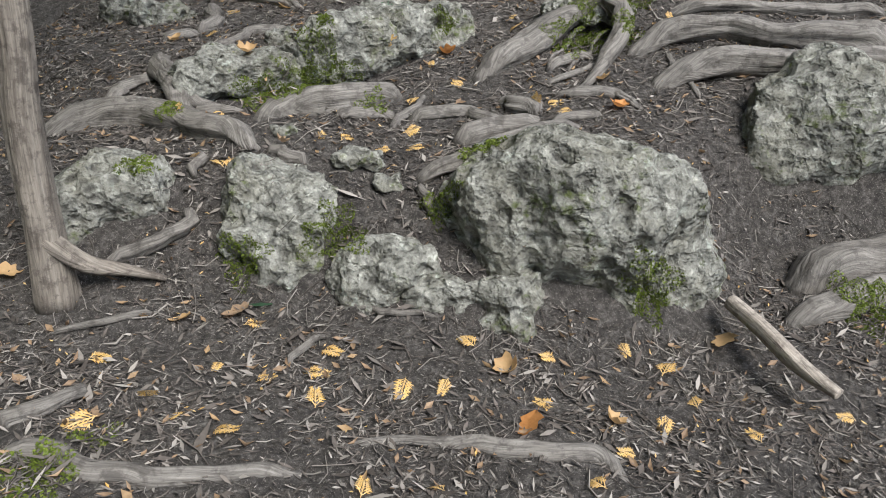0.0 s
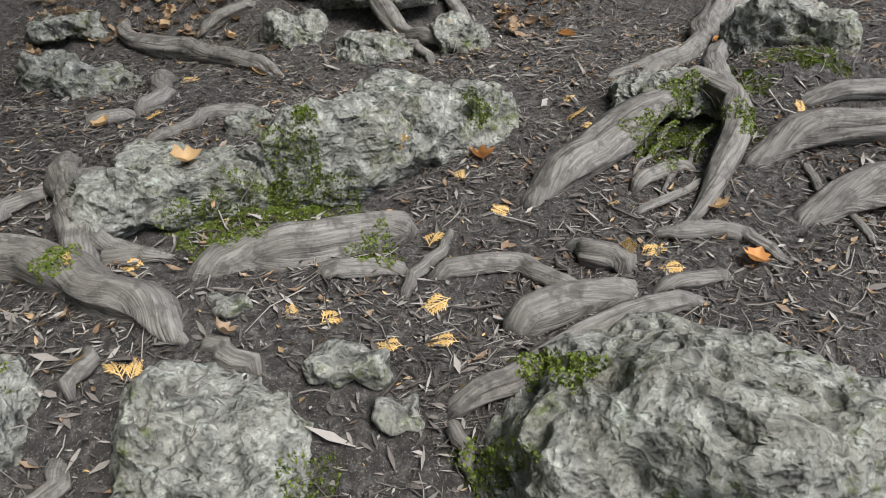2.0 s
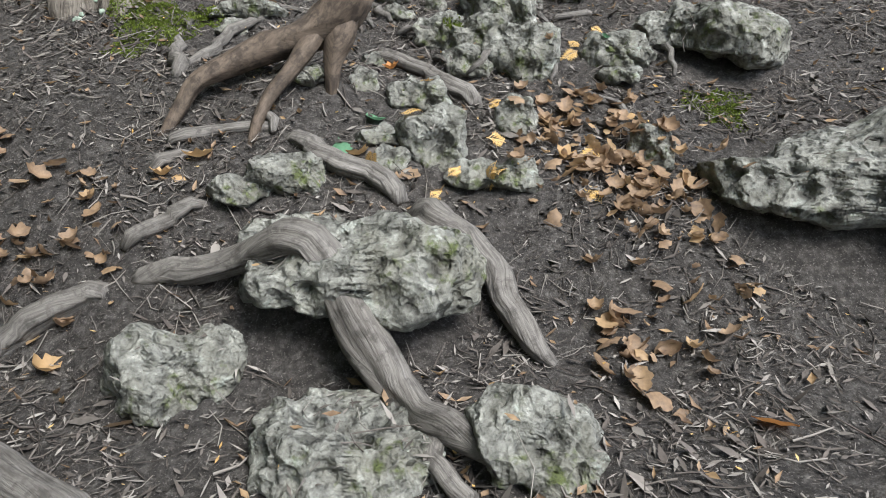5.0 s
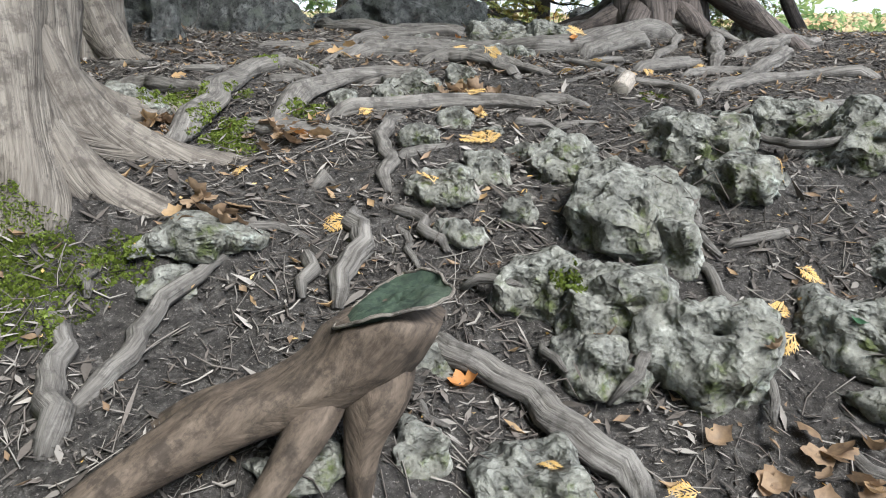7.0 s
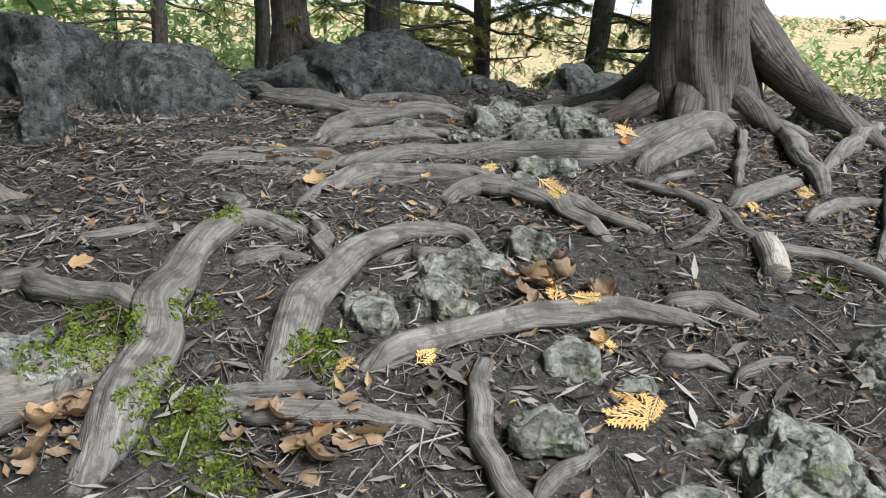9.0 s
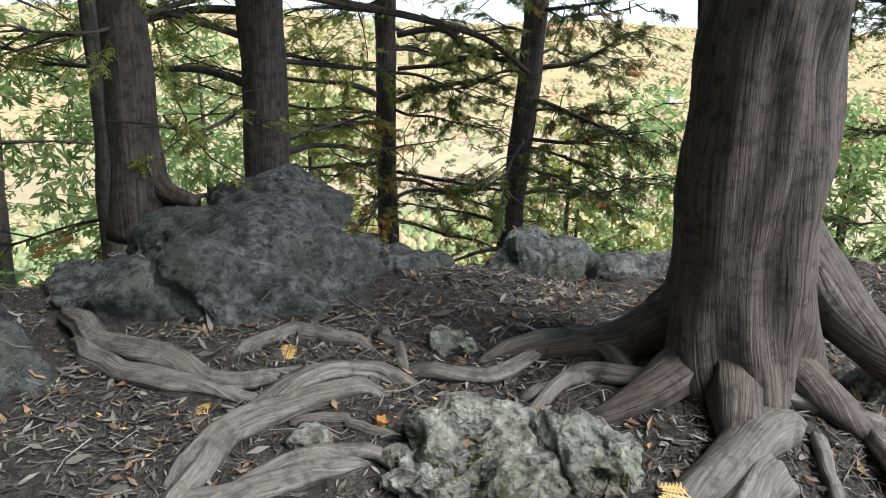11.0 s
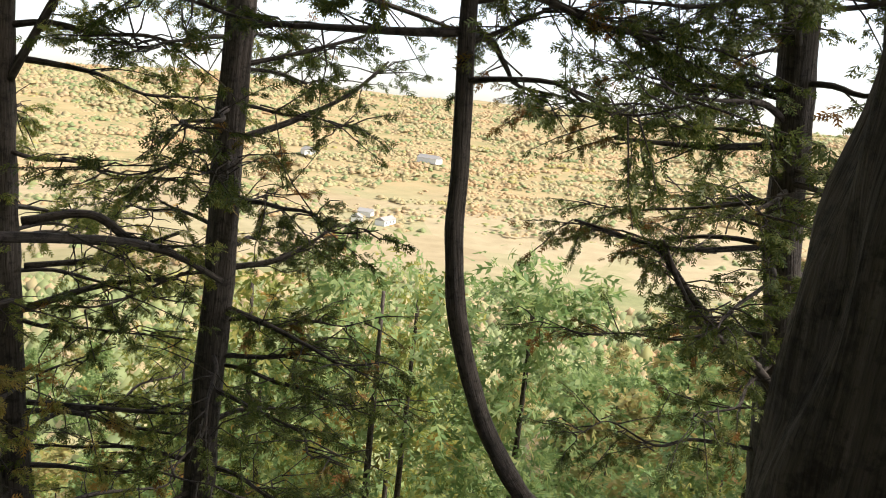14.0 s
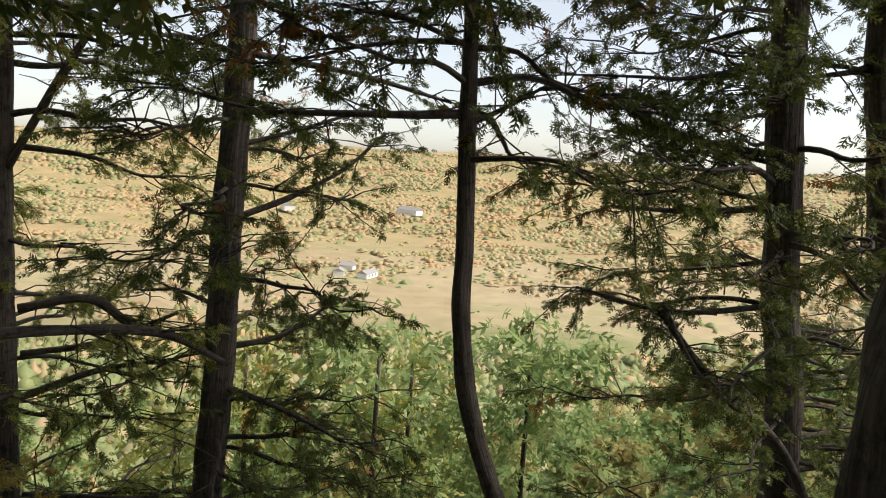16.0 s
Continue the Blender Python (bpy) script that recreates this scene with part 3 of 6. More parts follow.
rock(0.52, 9.50, 0.40, 0.24, 0.20, -14, 208, SHADED_ROCK, 2.64, 0.3, label="pointed grey rock on the rim of the drop", facets=9)
rock(0.98, 9.36, 0.62, 0.30, 0.10, -24, 209, SHADED_ROCK, 2.64, 0.3, label="low flat slab along the rim of the drop", facets=9)
rock(1.66, 9.12, 0.30, 0.24, 0.17, -30, 210, SHADED_ROCK, 2.56, 0.3, label="square grey rock below the curved cedar", facets=9)
rock(0.02, 9.58, 0.40, 0.28, 0.13, 8, 211, SHADED_ROCK, 2.63, 0.3, label="low flat grey rock beside the big boulder", facets=9)

# ---- bare roots ----
root([(-1.18, 6.77, 0.031), (-1.15, 6.89, 0.037), (-1.12, 7.04, 0.039), (-1.11, 7.18, 0.039), (-1.08, 7.40, 0.035), (-1.01, 7.52, 0.027), (-0.90, 7.49, 0.024), (-0.84, 7.49, 0.024)], 0.9)
root([(-0.84, 7.51, 0.027), (-0.83, 7.40, 0.023), (-0.82, 7.30, 0.019)], 0.8)
root([(-1.05, 7.69, 0.023), (-1.01, 7.51, 0.024)], 1.0)
root([(-0.93, 6.96, 0.033), (-0.88, 7.09, 0.036), (-0.81, 7.26, 0.037), (-0.74, 7.38, 0.028), (-0.63, 7.45, 0.022), (-0.51, 7.45, 0.017), (-0.47, 7.35, 0.012), (-0.41, 7.21, 0.009)], 0.9)
root([(-1.53, 7.30, 0.023), (-1.42, 7.30, 0.026), (-1.28, 7.23, 0.023), (-1.16, 7.19, 0.018)], 0.7)
root([(-1.29, 6.79, 0.015), (-1.32, 6.91, 0.017), (-1.31, 7.02, 0.017), (-1.30, 7.13, 0.013)], 0.9)
root([(-1.24, 6.92, 0.014), (-1.26, 7.02, 0.013), (-1.27, 7.16, 0.010)], 1)
root([(-0.78, 6.97, 0.024), (-0.66, 7.01, 0.027), (-0.51, 7.06, 0.026), (-0.31, 7.09, 0.025), (-0.24, 7.09, 0.023), (-0.15, 7.02, 0.017), (-0.09, 6.96, 0.010)], 0.9)
root([(-0.17, 7.10, 0.015), (-0.09, 7.10, 0.021), (0.01, 7.03, 0.010)], 0.6)
root([(-1.06, 6.88, 0.019), (-0.97, 6.91, 0.021), (-0.84, 6.87, 0.019), (-0.72, 6.84, 0.015), (-0.63, 6.83, 0.008)], 0.7)
root([(-1.09, 6.93, 0.013), (-0.98, 6.95, 0.015), (-0.87, 6.93, 0.013), (-0.76, 6.90, 0.006)], 0.6)
root([(-0.52, 7.00, 0.016), (-0.57, 6.95, 0.018), (-0.60, 6.86, 0.019), (-0.59, 6.76, 0.018), (-0.58, 6.66, 0.020), (-0.59, 6.58, 0.017), (-0.57, 6.53, 0.014)], 1)
root([(-0.56, 6.66, 0.013), (-0.51, 6.71, 0.014), (-0.46, 6.73, 0.013), (-0.40, 6.77, 0.008)], 0.9)
root([(-0.88, 7.68, 0.023), (-0.72, 7.82, 0.035), (-0.53, 7.85, 0.032), (-0.38, 7.80, 0.024), (-0.30, 7.74, 0.017)], 0.6)
root([(-0.53, 7.68, 0.023), (-0.37, 7.72, 0.027), (-0.26, 7.58, 0.029), (-0.15, 7.37, 0.021)], 0.7)
root([(-0.31, 7.70, 0.017), (-0.21, 7.58, 0.023), (-0.12, 7.47, 0.019), (-0.05, 7.39, 0.012)], 0.7)
root([(-0.90, 7.79, 0.014), (-0.80, 7.98, 0.018), (-0.64, 8.06, 0.035), (-0.42, 8.13, 0.042), (-0.18, 8.14, 0.045), (0.01, 8.02, 0.045), (0.23, 8.08, 0.051), (0.45, 8.16, 0.063), (0.65, 8.26, 0.062)], 0.6)
root([(-1.20, 7.99, 0.015), (-1.02, 8.05, 0.017), (-0.88, 8.03, 0.013)], 0.5)
root([(-0.88, 8.24, 0.021), (-0.63, 8.63, 0.031), (-0.38, 8.77, 0.030), (-0.17, 8.70, 0.025)], 0.7)
root([(-0.82, 8.28, 0.019), (-0.55, 8.45, 0.027), (-0.31, 8.44, 0.018)], 0.7)
root([(-1.14, 9.30, 0.029), (-0.91, 8.97, 0.040), (-0.67, 8.77, 0.025), (-0.47, 8.86, 0.018)], 0.7)
root([(-0.23, 8.76, 0.025), (-0.01, 8.64, 0.022), (0.26, 8.74, 0.026), (0.36, 8.49, 0.035)], 0.7)
root([(-0.02, 8.44, 0.018), (0.22, 8.55, 0.022), (0.38, 8.40, 0.026), (0.51, 8.29, 0.028), (0.66, 8.24, 0.028), (0.81, 8.16, 0.024), (0.98, 8.18, 0.020)], 1)
root([(0.77, 8.18, 0.029), (0.73, 7.99, 0.029), (0.61, 7.66, 0.023)], 1)
root([(0.13, 7.91, 0.031), (0.32, 8.03, 0.042), (0.47, 8.10, 0.052)], 0.5)
root([(0.03, 7.87, 0.015), (0.11, 7.76, 0.018), (0.20, 7.66, 0.021), (0.16, 7.49, 0.018), (0.05, 7.36, 0.012), (-0.03, 7.33, 0.007)], 0.8)
root([(0.24, 7.66, 0.018), (0.18, 7.37, 0.017), (0.20, 7.26, 0.018), (0.29, 7.20, 0.021), (0.34, 7.11, 0.018), (0.34, 7.03, 0.011)], 0.8)
root([(0.28, 7.61, 0.016), (0.45, 7.70, 0.021), (0.63, 7.79, 0.016)], 0.9)
root([(0.39, 7.77, 0.015), (0.60, 8.10, 0.020), (0.66, 8.19, 0.019)], 1)
root([(0.41, 7.48, 0.017), (0.57, 7.57, 0.019), (0.67, 7.57, 0.017), (0.78, 7.54, 0.018)], 0.8)
root([(0.74, 7.87, 0.022), (1.00, 8.07, 0.028), (1.44, 8.47, 0.032)], 1)
root([(0.96, 7.82, 0.031), (0.76, 7.57, 0.028), (0.42, 7.21, 0.019)], 0.9)
root([(-0.14, 6.88, 0.010), (-0.06, 6.91, 0.011), (0.03, 6.92, 0.007)], 0.8)
root([(-0.25, 6.95, 0.016), (-0.19, 6.94, 0.014), (-0.11, 6.92, 0.007)], 0.6)
root([(-0.02, 6.77, 0.011), (-0.01, 6.69, 0.011), (-0.02, 6.60, 0.006)], 0.9)
root([(-1.66, 7.61, 0.017), (-1.58, 7.62, 0.017), (-1.47, 7.55, 0.013)], 0.6)
root([(-1.37, 7.46, 0.009), (-1.27, 7.49, 0.014), (-1.18, 7.56, 0.008)], 0.6)
root([(-1.02, 7.34, 0.014), (-0.93, 7.37, 0.017), (-0.84, 7.35, 0.011)], 0.6)
root([(-0.76, 6.55, 0.021), (-0.72, 6.59, 0.018)], 1)
root([(-0.72, 7.36, 0.011), (-0.61, 7.35, 0.019), (-0.54, 7.26, 0.010)], 0.4)
root([(-0.84, 8.40, 0.021), (-0.68, 8.58, 0.033), (-0.47, 8.65, 0.035), (-0.26, 8.69, 0.021)], 0.7)
root([(-0.86, 8.34, 0.021), (-0.68, 8.37, 0.027), (-0.47, 8.41, 0.025), (-0.37, 8.45, 0.016)], 0.6)
root([(-1.11, 9.20, 0.026), (-0.92, 8.86, 0.034), (-0.75, 8.78, 0.029), (-0.59, 8.72, 0.018)], 0.6)
root([(-0.66, 8.92, 0.019), (-0.47, 9.02, 0.026), (-0.27, 8.89, 0.015)], 0.7)
root([(-0.23, 9.01, 0.020), (-0.20, 8.76, 0.017)], 0.9)
root([(0.00, 8.76, 0.023), (0.23, 8.77, 0.031), (0.38, 8.66, 0.035), (0.64, 8.82, 0.035)], 0.7)
root([(0.02, 8.53, 0.014), (0.20, 8.53, 0.018), (0.35, 8.42, 0.021)], 0.8)
root([(-1.13, 8.11, 0.013), (-0.97, 8.13, 0.016), (-0.76, 8.14, 0.013)], 0.5)
root([(-1.19, 8.06, 0.013), (-1.04, 8.06, 0.017), (-0.79, 8.01, 0.010)], 0.5)
root([(-1.09, 7.96, 0.011), (-0.99, 7.93, 0.013), (-0.89, 7.92, 0.009)], 0.5)
root([(0.27, 7.62, 0.018), (0.40, 7.69, 0.022), (0.59, 7.79, 0.021)], 1)
root([(0.14, 7.81, 0.012), (0.23, 7.86, 0.015), (0.34, 7.91, 0.012)], 0.7)
root([(-0.55, 8.61, 0.014), (-0.40, 8.56, 0.015), (-0.31, 8.46, 0.010)], 0.7)
root([(-0.48, 6.18, 0.025), (-0.38, 6.08, 0.028), (-0.28, 6.01, 0.029), (-0.20, 5.94, 0.029), (-0.13, 5.85, 0.026)], 0.8)
root([(0.08, 6.33, 0.010), (0.12, 6.22, 0.012), (0.14, 6.12, 0.013), (0.14, 6.00, 0.010), (0.12, 5.96, 0.007)], 0.9)
root([(0.14, 6.57, 0.010), (0.12, 6.43, 0.011), (0.14, 6.32, 0.009)], 0.9)
root([(0.11, 6.56, 0.007), (0.10, 6.44, 0.008), (0.12, 6.37, 0.007)], 0.9)
root([(0.16, 6.36, 0.009), (0.25, 6.37, 0.012), (0.34, 6.40, 0.010)], 0.8)
root([(-0.05, 6.09, 0.010), (-0.08, 6.06, 0.012), (-0.11, 6.02, 0.011), (-0.15, 6.01, 0.006)], 1.2)
root([(-0.65, 6.49, 0.021), (-0.63, 6.39, 0.025), (-0.65, 6.29, 0.026), (-0.67, 6.22, 0.021)], 1)
root([(-0.73, 6.38, 0.015), (-0.73, 6.30, 0.017), (-0.74, 6.23, 0.012)], 1)
root([(-0.56, 6.52, 0.011), (-0.50, 6.44, 0.015), (-0.44, 6.36, 0.012)], 0.8)
root([(-0.54, 6.47, 0.009), (-0.52, 6.37, 0.010), (-0.50, 6.30, 0.007)], 0.8)
root([(-1.08, 6.37, 0.012), (-0.98, 6.38, 0.014), (-0.86, 6.41, 0.012), (-0.74, 6.40, 0.008)], 0.8)
root([(-1.02, 6.36, 0.010), (-0.99, 6.32, 0.010), (-0.96, 6.28, 0.006)], 0.8)
root([(-0.91, 6.34, 0.010), (-0.93, 6.27, 0.013), (-0.98, 6.20, 0.018), (-1.02, 6.12, 0.019), (-1.04, 6.00, 0.020), (-1.07, 5.94, 0.019)], 0.9)
root([(-1.20, 6.17, 0.017), (-1.14, 6.06, 0.023), (-1.10, 5.95, 0.024), (-1.08, 5.86, 0.023)], 1)
root([(-1.17, 6.29, 0.012), (-1.15, 6.23, 0.015), (-1.14, 6.18, 0.010)], 1)
root([(-0.28, 6.16, 0.009), (-0.25, 6.12, 0.011), (-0.23, 6.05, 0.007)], 0.8)
root([(-0.52, 6.06, 0.007), (-0.49, 5.99, 0.008), (-0.45, 5.94, 0.006)], 0.8)
root([(-0.41, 6.27, 0.011), (-0.35, 6.25, 0.012), (-0.29, 6.21, 0.008)], 0.8)
root([(0.36, 6.80, 0.010), (0.45, 6.68, 0.011), (0.58, 6.60, 0.010)], 0.8)
root([(0.40, 7.18, 0.018), (0.70, 7.44, 0.023), (0.93, 7.46, 0.024), (1.14, 7.45, 0.029)], 0.8)
root([(0.38, 6.96, 0.014), (0.60, 7.03, 0.017), (0.96, 7.23, 0.020)], 0.8)
root([(-0.71, 5.64, 0.022), (-0.61, 5.58, 0.026), (-0.51, 5.51, 0.031), (-0.42, 5.47, 0.030), (-0.33, 5.44, 0.028)], 0.9)
root([(-1.03, 5.62, 0.014), (-0.94, 5.64, 0.019), (-0.83, 5.66, 0.018), (-0.72, 5.65, 0.018)], 0.8)
root([(-1.05, 5.52, 0.019), (-1.00, 5.56, 0.016), (-0.94, 5.60, 0.012)], 0.8)
root([(-0.82, 5.75, 0.017), (-0.76, 5.70, 0.016), (-0.72, 5.63, 0.013)], 1)
root([(0.22, 5.95, 0.011), (0.29, 5.88, 0.013), (0.35, 5.82, 0.010)], 0.8)
root([(0.21, 5.78, 0.010), (0.27, 5.76, 0.011), (0.34, 5.73, 0.006)], 0.8)
root([(0.38, 5.76, 0.009), (0.44, 5.72, 0.010), (0.44, 5.65, 0.006)], 0.8)
root([(0.52, 6.13, 0.011), (0.54, 6.10, 0.012), (0.53, 6.00, 0.010)], 1.1)
root([(-1.75, 5.29, 0.029), (-1.70, 5.15, 0.040), (-1.56, 5.03, 0.044), (-1.28, 4.90, 0.052), (-1.00, 4.73, 0.043), (-0.81, 4.60, 0.022)], 0.9)
root([(-1.02, 5.29, 0.033), (-0.82, 5.26, 0.038), (-0.60, 5.15, 0.041), (-0.35, 4.98, 0.044), (-0.12, 4.71, 0.027)], 1)
root([(-0.32, 5.41, 0.038), (-0.16, 5.29, 0.043), (-0.04, 5.16, 0.036), (0.03, 5.07, 0.020)], 1)
root([(-0.27, 4.87, 0.019), (-0.20, 4.70, 0.020), (-0.14, 4.57, 0.013)], 0.8)
root([(-1.35, 5.14, 0.027), (-1.24, 5.21, 0.033), (-1.07, 5.27, 0.027)], 0.8)
root([(-1.06, 5.33, 0.019), (-0.94, 5.39, 0.022), (-0.87, 5.42, 0.017)], 0.8)
root([(-1.11, 3.80, 0.017), (-1.03, 3.93, 0.025), (-0.97, 4.08, 0.028), (-0.79, 4.15, 0.019)], 0.7)
root([(-1.26, 4.11, 0.024), (-1.23, 4.26, 0.042), (-1.32, 4.58, 0.038)], 0.9)
root([(-1.41, 4.01, 0.024), (-1.32, 4.09, 0.028), (-1.25, 4.13, 0.016)], 0.7)
root([(0.53, 4.14, 0.023), (0.66, 4.19, 0.031), (0.92, 4.51, 0.041), (1.09, 4.85, 0.062), (1.26, 5.06, 0.072), (1.42, 5.12, 0.081), (1.67, 5.12, 0.083)], 0.9)
root([(0.53, 4.24, 0.019), (0.75, 4.45, 0.019), (0.94, 4.61, 0.016)], 0.8)
root([(0.15, 3.43, 0.048), (0.28, 3.53, 0.058), (0.47, 3.68, 0.064), (0.66, 3.79, 0.050), (0.82, 3.79, 0.045)], 0.8)
root([(0.93, 4.26, 0.031), (0.78, 3.80, 0.043), (0.81, 3.72, 0.043), (0.77, 3.58, 0.039), (0.66, 3.40, 0.023), (0.56, 3.30, 0.010)], 1.6)
root([(0.45, 3.47, 0.020), (0.58, 3.56, 0.024), (0.68, 3.59, 0.022)], 0.8)
root([(0.42, 3.35, 0.011), (0.58, 3.44, 0.013), (0.71, 3.54, 0.011)], 1)
root([(0.46, 3.52, 0.007), (0.58, 3.67, 0.009), (0.65, 3.73, 0.008)], 1.2)
root([(0.54, 3.46, 0.007), (0.68, 3.64, 0.008), (0.76, 3.71, 0.008)], 1.2)
root([(-0.73, 3.10, 0.041), (-0.60, 3.15, 0.061), (-0.45, 3.17, 0.059), (-0.30, 3.28, 0.058), (-0.17, 3.37, 0.031)], 0.5)
root([(-0.42, 3.08, 0.025), (-0.29, 3.12, 0.028), (-0.18, 3.16, 0.021)], 0.4)
root([(-0.20, 3.02, 0.015), (-0.14, 3.17, 0.017), (-0.07, 3.31, 0.013), (-0.06, 3.37, 0.008)], 1)
root([(-0.13, 3.14, 0.030), (-0.01, 3.16, 0.030), (0.10, 3.16, 0.031), (0.17, 3.10, 0.028), (0.26, 3.04, 0.023)], 0.5)
root([(0.23, 3.24, 0.025), (0.30, 3.19, 0.042), (0.39, 3.13, 0.032)], 0.4)
root([(0.46, 3.28, 0.013), (0.58, 3.27, 0.019), (0.73, 3.29, 0.023)], 0.8)
root([(0.42, 3.04, 0.019), (0.53, 3.07, 0.022), (0.61, 3.10, 0.018), (0.62, 3.07, 0.010)], 0.8)
root([(0.19, 3.24, 0.007), (0.21, 3.16, 0.008), (0.22, 3.09, 0.006)], 0.9)
root([(-1.34, 3.71, 0.043), (-1.22, 3.49, 0.045), (-1.11, 3.31, 0.050), (-1.01, 3.16, 0.038)], 0.9)
root([(-1.28, 3.61, 0.024), (-1.15, 3.52, 0.025), (-1.07, 3.51, 0.015)], 0.7)
root([(-1.00, 3.18, 0.022), (-0.90, 3.18, 0.024), (-0.81, 3.19, 0.015)], 0.5)
root([(-1.59, 3.13, 0.090), (-1.40, 3.20, 0.066), (-1.13, 3.15, 0.070), (-0.85, 2.96, 0.063), (-0.67, 2.85, 0.034)], 0.4)
root([(-0.63, 2.85, 0.027), (-0.56, 2.81, 0.030), (-0.49, 2.77, 0.020)], 0.5)
root([(-0.09, 2.70, 0.025), (0.06, 2.74, 0.029), (0.23, 2.87, 0.034), (0.38, 2.94, 0.029), (0.57, 3.03, 0.019)], 1.3)
root([(0.07, 2.93, 0.045), (0.22, 3.00, 0.054), (0.38, 3.05, 0.029)], 0.5)
root([(-0.07, 2.70, 0.016), (-0.05, 2.62, 0.017), (-0.03, 2.58, 0.011)], 1.1)
root([(-0.87, 2.70, 0.014), (-0.87, 2.76, 0.021), (-0.87, 2.85, 0.018)], 1)
root([(-1.12, 2.46, 0.027), (-1.01, 2.49, 0.025), (-0.91, 2.52, 0.023), (-0.86, 2.57, 0.023), (-0.88, 2.66, 0.017)], 0.8)
root([(0.85, 3.63, 0.052), (1.05, 3.67, 0.054), (1.30, 3.65, 0.055), (1.52, 3.58, 0.062), (2.00, 3.49, 0.062)], 0.9)
root([(1.04, 3.79, 0.030), (1.31, 3.80, 0.031), (1.66, 3.86, 0.033), (2.15, 3.91, 0.033)], 0.8)
root([(0.89, 3.34, 0.049), (1.15, 3.41, 0.056), (1.43, 3.38, 0.053), (1.93, 3.35, 0.053)], 1.1)
root([(1.00, 3.63, 0.012), (1.01, 3.46, 0.011), (1.06, 3.23, 0.011)], 1.1)
root([(-1.33, 3.72, 0.035), (-1.23, 3.52, 0.052), (-1.13, 3.32, 0.044), (-1.00, 3.22, 0.029), (-0.85, 3.22, 0.016)], 0.8)
root([(-1.44, 3.32, 0.032), (-1.35, 3.47, 0.028), (-1.28, 3.57, 0.019)], 0.8)
root([(0.51, 3.29, 0.016), (0.68, 3.30, 0.021), (0.81, 3.16, 0.016)], 0.8)
root([(-1.00, 1.61, 0.031), (-0.90, 1.63, 0.034), (-0.79, 1.58, 0.030), (-0.64, 1.60, 0.026), (-0.49, 1.64, 0.023), (-0.33, 1.67, 0.020)], 0.2)
root([(-0.25, 1.78, 0.015), (-0.12, 1.82, 0.014), (-0.02, 1.82, 0.015), (0.12, 1.82, 0.025), (0.28, 1.81, 0.028), (0.42, 1.80, 0.031), (0.48, 1.73, 0.022)], 0.2)
root([(-1.06, 1.72, 0.023), (-1.00, 1.79, 0.024), (-0.95, 1.91, 0.017)], 1)
root([(1.31, 2.68, 0.090), (1.43, 2.72, 0.090), (1.62, 2.76, 0.090), (2.11, 2.82, 0.090)], 0.4)
root([(1.21, 2.49, 0.044), (1.37, 2.52, 0.054), (1.55, 2.58, 0.052), (2.02, 2.67, 0.052)], 0.8)
root([(-1.20, 2.22, 0.010), (-1.06, 2.27, 0.012), (-0.93, 2.34, 0.008)], 1)
root([(-0.33, 2.37, 0.009), (-0.17, 2.32, 0.011), (-0.01, 2.32, 0.007)], 1)
root([(-0.45, 2.14, 0.011), (-0.41, 2.23, 0.013), (-0.35, 2.28, 0.009)], 1)



# ---- trees ----
def spray_shape(rows=5, wide=0.05):
    """A flat scaly cedar frond one unit long, lying along x."""
    v, f = [], []

    def blade(x0, y0, ang, length, wide):
        c, s = math.cos(ang), math.sin(ang)
        k = len(v)
        for a, b in ((0, 0), (length * 0.45, wide), (length, 0), (length * 0.45, -wide)):
            v.append((x0 + a * c - b * s, y0 + a * s + b * c, -0.22 * (x0 + a * c) ** 2))
        f.append((k, k + 1, k + 2, k + 3))

    blade(0, 0, 0, 1.0, 0.045)
    for i in range(rows):
        t = 0.12 + 0.75 * i / rows
        reach = 0.44 * (1 - t * 0.55)
        blade(t, 0, 0.75, reach, wide)
        blade(t + 0.07, 0, -0.75, reach, wide)
    return np.array(v), np.array(f)


FROND_V, FROND_F = spray_shape(3, 0.06)
SMALL_V, SMALL_F = spray_shape(2, 0.08)
TUFT = spray_shape(1, 0.20)


def frames_for(direction, rng, roll=0.7):
    """Turning matrices whose first column follows direction, rolled about it by chance."""
    d = direction / (np.linalg.norm(direction, axis=1)[:, None] + 1e-9)
    up = np.array([0, 0, 1.0]) + rng.normal(0, roll, d.shape)
    side = np.cross(up, d)
    side /= np.linalg.norm(side, axis=1)[:, None] + 1e-9
    return np.stack([d, side, np.cross(d, side)], axis=2)


def scatter(name, shape, at, direction, size, mat, rng, parent=None, label="", roll=0.7):
    sv, sf = shape
    m = frames_for(direction, rng, roll) * size[:, None, None]
    v = np.einsum("nij,kj->nki", m, sv) + at[:, None, :]
    f = sf[None] + (np.arange(len(at)) * len(sv))[:, None, None]
    return link_mesh(name, v.reshape(-1, 3), f.reshape(-1, sf.shape[1]), mat, parent, label, smooth=False)


